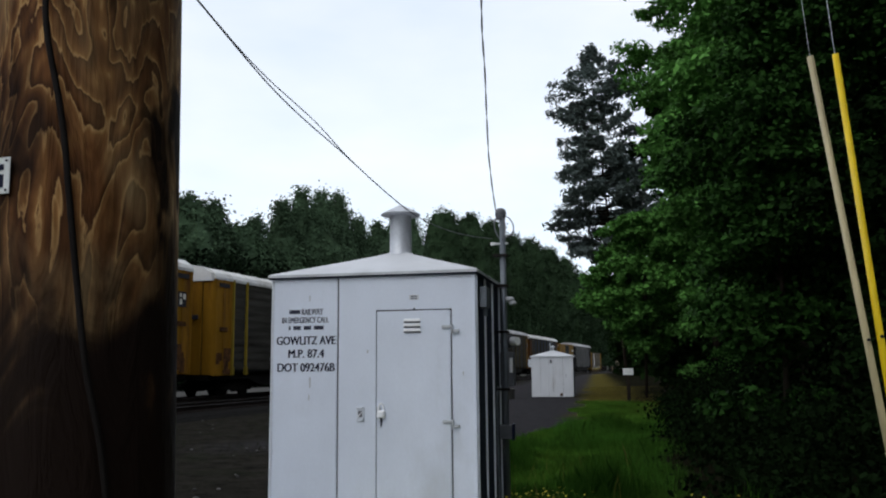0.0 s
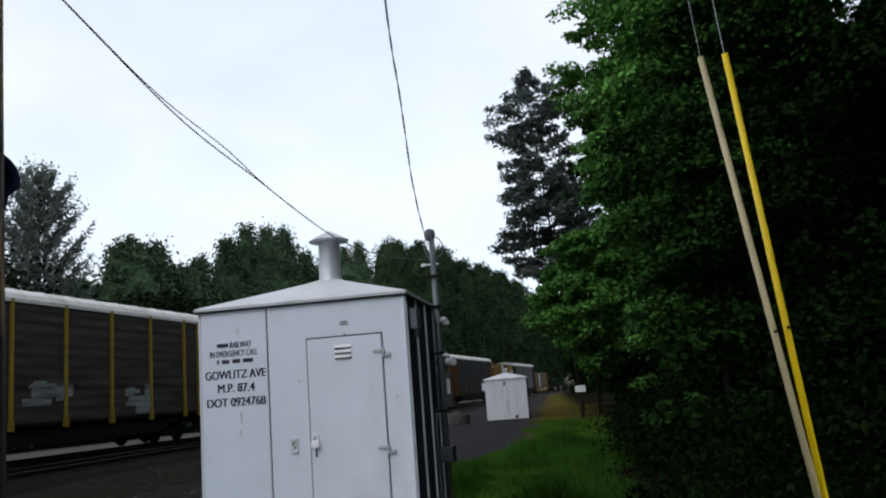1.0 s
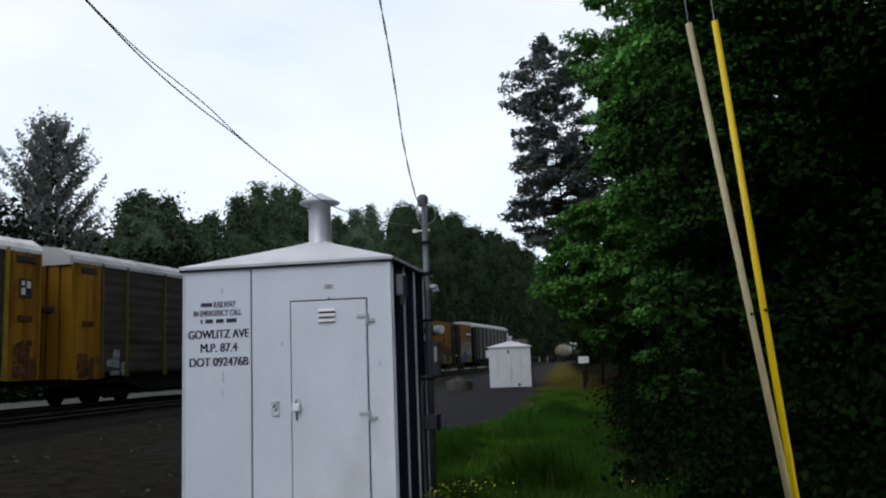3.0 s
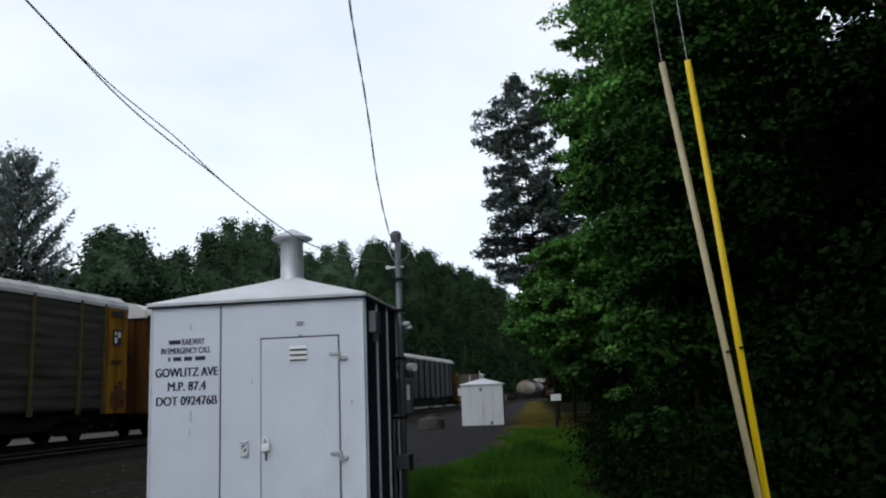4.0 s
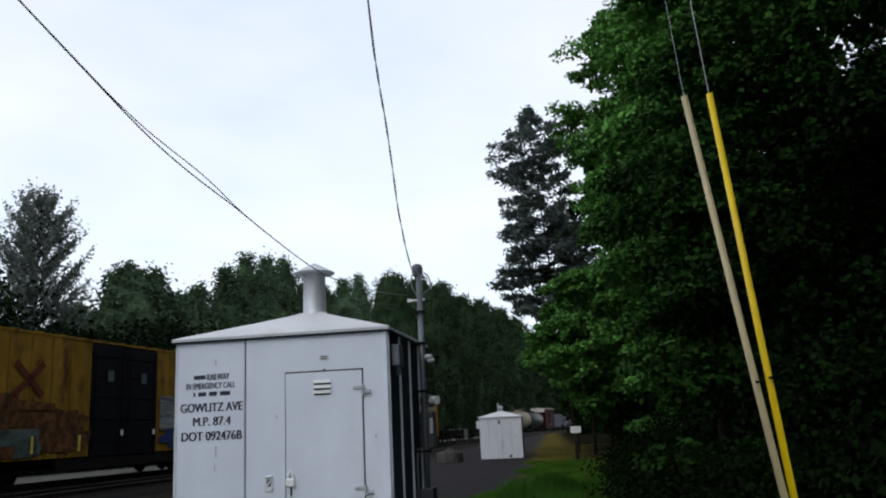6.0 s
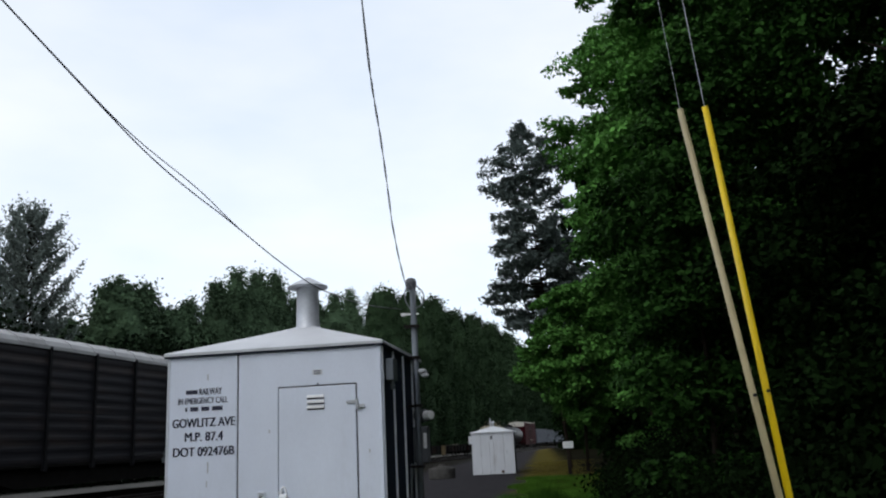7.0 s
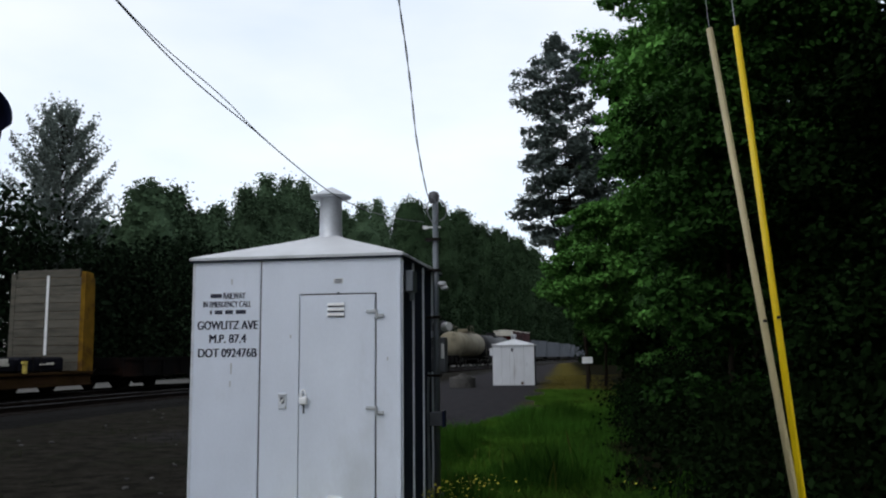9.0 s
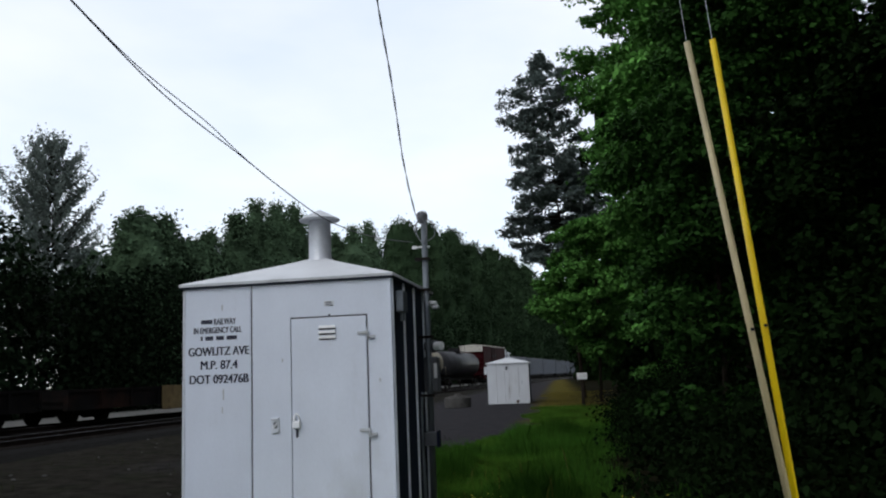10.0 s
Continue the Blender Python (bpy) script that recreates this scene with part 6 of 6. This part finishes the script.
def boxcar(lead, rear, body, door, roofm, label, marked=True):
    car, L = new_car("boxcar", lead, rear, label)
    h, hw = L / 2, 1.48
    d0, d1 = -h + (6.2 if marked else 5.4), -h + (10.6 if marked else 9.2)
    part("underframe", boxes((-h, h, -1.35, 1.35, 0.72, 1.0)), "underframe", car)
    bot = 0.86
    rib = None
    for a, b in ((-h, d0), (d1, h)):
        for sgn in (-1, 1):
            wall = part("side_wall", boxes((a, b, sgn * hw - 0.05, sgn * hw + 0.05, bot, 4.98)), body, car)
            k = max(2, round((b - a) / 1.1))
            for i in range(k + 1):
                if rib is None:
                    ob = part("side_rib", boxes((-0.03, 0.03, -0.085, 0.085, bot, 4.9)), body, wall)
                    rib = ob.data
                else:
                    ob = link("side_rib", rib, None, wall)
                ob.matrix_basis = Matrix.Translation((a + 0.03 + (b - a - 0.06) * i / k, sgn * hw, 0))
    for sgn in (-1, 1):
        for a, b in ((d0, (d0 + d1) / 2), ((d0 + d1) / 2, d1)):
            bm = boxes((a + 0.02, b - 0.02, sgn * (hw + 0.03) - 0.05, sgn * (hw + 0.03) + 0.05, bot - 0.02, 4.88))
            for z in (1.4, 2.2, 3.0, 3.8, 4.5):
                box(bm, a + 0.1, b - 0.1, sgn * (hw + 0.03) - 0.08, sgn * (hw + 0.03) + 0.08, z - 0.05, z + 0.05)
            dr = part("sliding_door", bm, door, car, "black ribbed sliding door")
            bm = bmesh.new()
            for x in (a + 0.25, b - 0.25):
                rod(bm, (x, sgn * (hw + 0.12), bot), (x, sgn * (hw + 0.12), 4.8), 0.025, seg=6)
            part("lock_rod", bm, "box_black", dr)
            if sgn < 0:
                part("placard", boxes((b - 1.2, b - 0.85, -hw - 0.118, -hw - 0.112, 3.55, 3.95)), "spray_teal", dr)
                part("handle", boxes((b - 0.32, b - 0.22, -hw - 0.17, -hw - 0.12, 1.55, 1.75)), "load_pale", dr)
    part("sill", boxes((d0 - 1.6, d1 + 1.6, -hw - 0.03, -hw + 0.07, 0.42, bot)), "underframe", car)
    part("sill", boxes((d0 - 1.6, d1 + 1.6, hw - 0.07, hw + 0.03, 0.42, bot)), "underframe", car)
    for sx in (-1, 1):
        bm = boxes((min(sx * h, sx * (h - 0.08)), max(sx * h, sx * (h - 0.08)), -hw, hw, bot, 4.98))
        for z in (1.35, 2.05, 2.75, 3.45, 4.15):
            pr = [(sx * h, z - 0.14), (sx * (h + 0.09), z - 0.03), (sx * (h + 0.09), z + 0.03), (sx * h, z + 0.14)]
            prism(bm, pr, "y", -hw + 0.12, hw - 0.12)
        for y in (-hw, hw):
            box(bm, min(sx * h, sx * (h + 0.06)), max(sx * h, sx * (h + 0.06)), y - 0.06, y + 0.06, bot, 4.98)
        part("end_wall", bm, body, car)
        bm = bmesh.new()
        for z in np.arange(1.1, 4.8, 0.42):
            rod(bm, (sx * (h + 0.12), -hw + 0.1, float(z)), (sx * (h + 0.12), -hw + 0.6, float(z)), 0.014, seg=5)
        part("ladder", bm, body, car)
    bm = bmesh.new()
    prism(bm, [(-1.56, 4.94), (-1.56, 5.02), (0, 5.14), (1.56, 5.02), (1.56, 4.94)], "x", -h - 0.05, h + 0.05)
    k = 14
    for i in range(k + 1):
        x = -h + L * i / k
        prism(bm, [(-1.57, 5.0), (-1.57, 5.05), (0, 5.17), (1.57, 5.05), (1.57, 5.0), (0, 5.12)], "x", x - 0.05, x + 0.05)
    part("roof", bm, roofm, car)
    if not marked:
        for sx in (-1, 1):
            part("end_board", boxes((min(sx * (h + 0.06), sx * (h + 0.11)), max(sx * (h + 0.06), sx * (h + 0.11)), -1.45, 1.45, 4.25, 4.92), bevel=0.01), "load_pale", car, "pale board across the end")
    if marked:
        rng = np.random.default_rng(77)
        y = -hw - 0.086
        part("rust_band", splash(bmesh.new(), rng, -h + 0.1, d0 - 0.1, 1.0, 2.5, y, 22), "rust_band", car, "rust and grime along the lower side")["kind"] = "stuff"
        part("painted_scrawl", splash(bmesh.new(), rng, -h + 1.2, -h + 4.0, 0.9, 1.9, y - 0.02, 9), "spray_teal", car)["kind"] = "stuff"
        part("rust_stain", splash(bmesh.new(), rng, -h + 0.5, d0 - 0.6, 1.6, 3.0, y, 9), "rust_band", car, "rust-brown stains on the faded side")["kind"] = "stuff"
        part("end_plate", boxes((-h - 0.075, -h - 0.005, -hw + 0.1, hw - 0.1, 4.38, 4.90), bevel=0.01), "end_pale", car, "pale rust-streaked plate on the end")
        bm = bmesh.new()
        cx, cz = -h + 3.0, 3.45
        for ang in (0.9, -0.9):
            dx, dz = 0.85 * math.sin(ang), 0.85 * math.cos(ang)
            nx, nz = 0.11 * math.cos(ang), -0.11 * math.sin(ang)
            prism(bm, [(cx - dx - nx, cz - dz - nz), (cx - dx + nx, cz - dz + nz), (cx + dx + nx, cz + dz + nz), (cx + dx - nx, cz + dz - nz)], "y", y - 0.03, y - 0.01)
        part("emblem", bm, "spray_red", car, "faded red cross-shaped emblem")
        for x0, x1, z0, z1 in ((d1 + 0.25, d1 + 1.5, 1.7, 3.1), (d1 + 1.9, d1 + 2.35, 2.0, 3.05), (d1 + 2.75, d1 + 4.0, 1.7, 3.1), (d1 + 4.25, d1 + 5.6, 1.6, 3.0)):
            part("painted_patch", boxes((x0, x1, y - 0.022, y - 0.002, z0, z1)), "spray_white", car)
        part("painted_scrawl", splash(bmesh.new(), rng, d1 + 0.15, d1 + 4.3, 0.92, 2.0, y - 0.026, 14), "spray_blue", car, "blue spray-painted scrawl")["kind"] = "stuff"
        part("nameboard", boxes((d1 + 2.9, d1 + 5.7, y - 0.02, y - 0.002, 3.72, 4.28)), "box_black", car, "black panel with white bars")
        for x0, x1, z0, z1 in ((3.15, 3.80, 3.86, 4.14), (3.98, 4.60, 3.86, 4.14), (4.78, 5.45, 3.86, 4.14)):
            part("letter_bar", boxes((d1 + x0, d1 + x1, y - 0.03, y - 0.018, z0, z1)), "load_pale", car)
        for x in (-h + 3.2, -h + 5.6, d1 + 1.3, d1 + 3.6):
            part("grab_iron", boxes((x, x + 0.10, y - 0.05, y - 0.002, 1.05, 1.6)), "stake_yellow", car)
    running_gear(car, L, 2.3)
    return car


boxcar(134.35, 150.75, "box_yellow", "box_black", "box_yellow", "faded yellow boxcar with black double doors, rust and scrawls")


def bulkhead_flat(lead, rear):
    car, L = new_car("bulkhead_flatcar", lead, rear, "rusty bulkhead flatcar carrying low dark strapped bundles")
    h = L / 2
    part("side_sill", boxes((-h, h, -1.50, -1.36, 0.28, 0.70), (-h, h, -1.58, -1.34, 0.66, 0.74), (-h, h, -1.58, -1.34, 0.26, 0.31)), "flat_rust", car, "rust-orange side sill")
    part("side_sill", boxes((-h, h, 1.36, 1.50, 0.28, 0.70), (-h, h, 1.34, 1.58, 0.66, 0.74)), "flat_rust", car)
    part("deck", boxes((-h, h, -1.36, 1.36, 0.60, 0.70)), "underframe", car)
    rng = np.random.default_rng(31)
    me = None
    for i in range(int(L / 1.35)):
        x = -h + 0.9 + 1.35 * i
        if x > h - 0.9:
            break
        b = boxes((-0.05, 0.05, -1.66, -1.54, 0.60, 0.98), (-0.14, 0.06, -1.65, -1.56, 0.90, 0.99), bevel=0.01)
        if i % 2 == 0:
            ob = part("stake_pocket", b, "stake_yellow", car)
            ob.matrix_basis = Matrix.Translation((x + rng.uniform(-0.1, 0.1), 0, rng.uniform(-0.03, 0.12)))
        else:
            b.free()
    for sx in (-1, 1):
        yel = "flat_yellow"
        bh = part("bulkhead_frame", boxes((sx * (h - 0.25) - 0.05, sx * (h - 0.25) + 0.05, -1.45, 1.45, 0.7, 4.10)), yel, car, "yellow steel bulkhead")
        for y in (-1.45, 1.45):
            bm = bmesh.new()
            prism(bm, [(sx * (h - 0.55), 0.70), (sx * (h + 0.05), 0.62), (sx * (h - 0.02), 3.9), (sx * (h - 0.16), 4.22), (sx * (h - 0.55), 4.24)], "y", y - 0.09, y + 0.09)
            part("bulkhead_post", bm, yel if y < 0 else "plank_grey", bh)
        for z in (0.95, 1.65, 2.35, 3.05, 3.70, 4.12):
            part("bulkhead_shelf", boxes((min(sx * (h - 0.22), sx * (h + 0.06)), max(sx * (h - 0.22), sx * (h + 0.06)), -1.38, 1.38, z - 0.05, z + 0.05)), yel, bh)
        part("backing", boxes((sx * (h - 0.30) - 0.02, sx * (h - 0.30) + 0.02, -1.36, 1.36, 0.72, 4.05)), "rust_band", bh)
        z = 0.75
        while z < 4.1:
            w = 1.40 if z < 3.75 else 1.40 - (z - 3.75) * 0.35
            part("plank", boxes((sx * (h - 0.50) - 0.03, sx * (h - 0.50) + 0.03, -w, w, z, z + 0.285), bevel=0.008), "plank_grey", bh)
            z += 0.30
        part("white_strip", boxes((sx * (h - 0.545) - 0.012, sx * (h - 0.545) + 0.012, -0.05, 0.05, 1.30, 4.12)), "sign_white", bh)
    # strapped bundles
    x = -h + 1.0
    while x < h - 2.2:
        l = rng.uniform(2.2, 3.4)
        l = min(l, h - 1.0 - x)
        b = part("wrapped_package", boxes((x, x + l - 0.15, -1.30, 1.30, 0.74, 1.22 + rng.uniform(-0.05, 0.08)), bevel=0.07), "load_black", car, "black plastic-wrapped package")
        for k in range(2):
            xx = x + rng.uniform(0.2, l - 0.4)
            part("dunnage", boxes((xx, xx + rng.uniform(0.12, 0.5), -1.36, -1.28, 0.80 + rng.uniform(0, 0.25), 0.92 + rng.uniform(0, 0.30)), bevel=0.01), "load_pale", car)
            part("strap", boxes((xx - 0.3, xx - 0.26, -1.315, 1.315, 0.72, 1.25)), "cable_black", car)
        x += l
    running_gear(car, L, 2.2)
    return car


bulkhead_flat(178.66, 196.45)


def gondola(lead, rear, label, top=1.25, patch=None, paint="patch_green"):
    car, L = new_car("gondola_car", lead, rear, label, "gondola cars")
    h = L / 2
    for sgn in (-1, 1):
        bm = boxes((-h, h, sgn * 1.45 - 0.04, sgn * 1.45 + 0.04, 0.55, top), (-h, h, sgn * 1.47 - 0.07, sgn * 1.47 + 0.07, top - 0.10, top), (-h, h, sgn * 1.47 - 0.07, sgn * 1.47 + 0.07, 0.52, 0.64))
        k = 11
        for i in range(k + 1):
            x = -h + L * i / k
            box(bm, x - 0.06, x + 0.06, sgn * 1.47 - 0.09, sgn * 1.47 + 0.09, 0.55, top)
        part("side_wall", bm, "gondola", car)
    part("floor", boxes((-h, h, -1.41, 1.41, 0.72, 0.86)), "underframe", car)
    for sx in (-1, 1):
        part("end_wall", boxes((min(sx * h, sx * (h - 0.1)), max(sx * h, sx * (h - 0.1)), -1.41, 1.41, 0.6, top)), "gondola", car)
    rng = np.random.default_rng(int(lead))
    for i in range(5):
        x = rng.uniform(-h + 0.5, h - 1.5)
        part("scrap_piece", boxes((x, x + rng.uniform(0.3, 0.9), -1.0, -0.4, 0.86, top + rng.uniform(-0.02, 0.09)), bevel=0.03), "plank_grey" if i % 2 else "gondola", car)
    if patch:
        mid = (lead + rear) / 2
        part("painted_panel", boxes((patch[0] - mid, patch[1] - mid, -1.60, -1.565, 0.30, top + 0.02), bevel=0.03), paint, car, "faded painted panel")
    else:
        part("painted_scrawl", splash(bmesh.new(), rng, -h + 1, -h + 6, 0.6, 1.15, -1.565, 8), "flat_rust", car)["kind"] = "stuff"
    running_gear(car, L, 2.0)


gondola(198.3, 213.2, "low black gondola car with a faded pale green panel", patch=(208.9, 211.0))
gondola(214.6, 234.8, "low rusty black gondola car with a dull tan panel", patch=(220.3, 222.3), paint="patch_tan")
gondola(236.2, 256.2, "low rusty black gondola car with red-brown scrawls")


def tank_car(lead, rear, mname, label):
    car, L = new_car("tank_car", lead, rear, label, "tank cars")
    h, r, zc = L / 2, 1.42, 2.55
    bm = bmesh.new()
    prof = [(0.02, -h + 0.55), (0.7, -h + 0.62), (1.2, -h + 0.85), (r, -h + 1.25), (r, h - 1.25), (1.2, h - 0.85), (0.7, h - 0.62), (0.02, h - 0.55)]
    lathe(prof, 28, bm)
    bmesh.ops.transform(bm, matrix=Matrix.Translation((0, 0, zc)) @ pose(0, 0, 0, 0, 90, 0), verts=bm.verts)
    part("tank", bm, mname, car, smooth=True)
    part("dome", rod(bmesh.new(), (0, 0, zc + r - 0.1), (0, 0, zc + r + 0.42), 0.62, seg=18), mname, car)
    part("walkway", boxes((-1.6, 1.6, -0.95, 0.95, zc + r + 0.02, zc + r + 0.08)), mname, car)
    bm = bmesh.new()
    for x in (-1.6, 0, 1.6):
        for y in (-0.95, 0.95):
            rod(bm, (x, y, zc + r), (x, y, zc + r + 0.7), 0.02, seg=5)
    for y in (-0.95, 0.95):
        rod(bm, (-1.6, y, zc + r + 0.7), (1.6, y, zc + r + 0.7), 0.02, seg=5)
    part("railing", bm, mname, car)
    part("sill", boxes((-h, h, -0.4, 0.4, 0.75, 1.15), (-h, -h + 1.3, -1.4, 1.4, 0.95, 1.08), (h - 1.3, h, -1.4, 1.4, 0.95, 1.08)), "underframe", car)
    bm = bmesh.new()
    for sx in (-1, 1):
        for y in (-1.35, 1.35):
            rod(bm, (sx * (h - 0.1), y, 1.0), (sx * (h - 0.1), y, 2.1), 0.022, seg=5)
        rod(bm, (sx * (h - 0.1), -1.35, 2.1), (sx * (h - 0.1), 1.35, 2.1), 0.022, seg=5)
    part("end_railing", bm, mname, car)
    running_gear(car, L, 1.9)


tank_car(257.6, 272.6, "tank_tan", "dusty tan tank car with a top walkway")
tank_car(273.6, 291.4, "tank_dark", "dull black tank car with a top walkway")
boxcar(292.6, 308.8, "car_red", "car_red", "load_pale", "dark red boxcar with a pale roof", marked=False)


def hopper(lead, rear):
    car, L = new_car("hopper_car", lead, rear, "grey ribbed open hopper car", "hopper cars")
    h = L / 2
    for sgn in (-1, 1):
        bm = boxes((-h, h, sgn * 1.47 - 0.04, sgn * 1.47 + 0.04, 1.05, 3.9), (-h, h, sgn * 1.5 - 0.08, sgn * 1.5 + 0.08, 3.8, 3.95))
        for i in range(12):
            x = -h + 0.05 + (L - 0.1) * i / 11
            box(bm, x - 0.05, x + 0.05, sgn * 1.5 - 0.09, sgn * 1.5 + 0.09, 1.05, 3.9)
        part("side_wall", bm, "hopper_grey", car)
    for sx in (-1, 1):
        bm = bmesh.new()
        prism(bm, [(sx * h, 3.9), (sx * (h - 0.1), 3.9), (sx * (h - 2.6), 1.3), (sx * (h - 2.5), 1.3)], "y", -1.43, 1.43)
        part("end_slope", bm, "hopper_grey", car)
        part("end_post", boxes((min(sx * h, sx * (h - 0.12)), max(sx * h, sx * (h - 0.12)), -1.45, -1.3, 1.0, 3.9), (min(sx * h, sx * (h - 0.12)), max(sx * h, sx * (h - 0.12)), 1.3, 1.45, 1.0, 3.9)), "hopper_grey", car)
    part("chutes", boxes((-h + 2.6, h - 2.6, -1.2, 1.2, 0.6, 1.4)), "underframe", car)
    part("sill", boxes((-h, h, -0.4, 0.4, 0.75, 1.05)), "underframe", car)
    running_gear(car, L, 1.9)


for k in range(5):
    hopper(310.0 + 21.0 * k, 330.0 + 21.0 * k)


# ---------------------------------------------------------------- movement
def motions():
    times = [0.5 * i for i in range(21)]
    for car, mid in CARS:
        walk(car, [(t, line_pose(mid - SPEED * t)) for t in times])


motions()
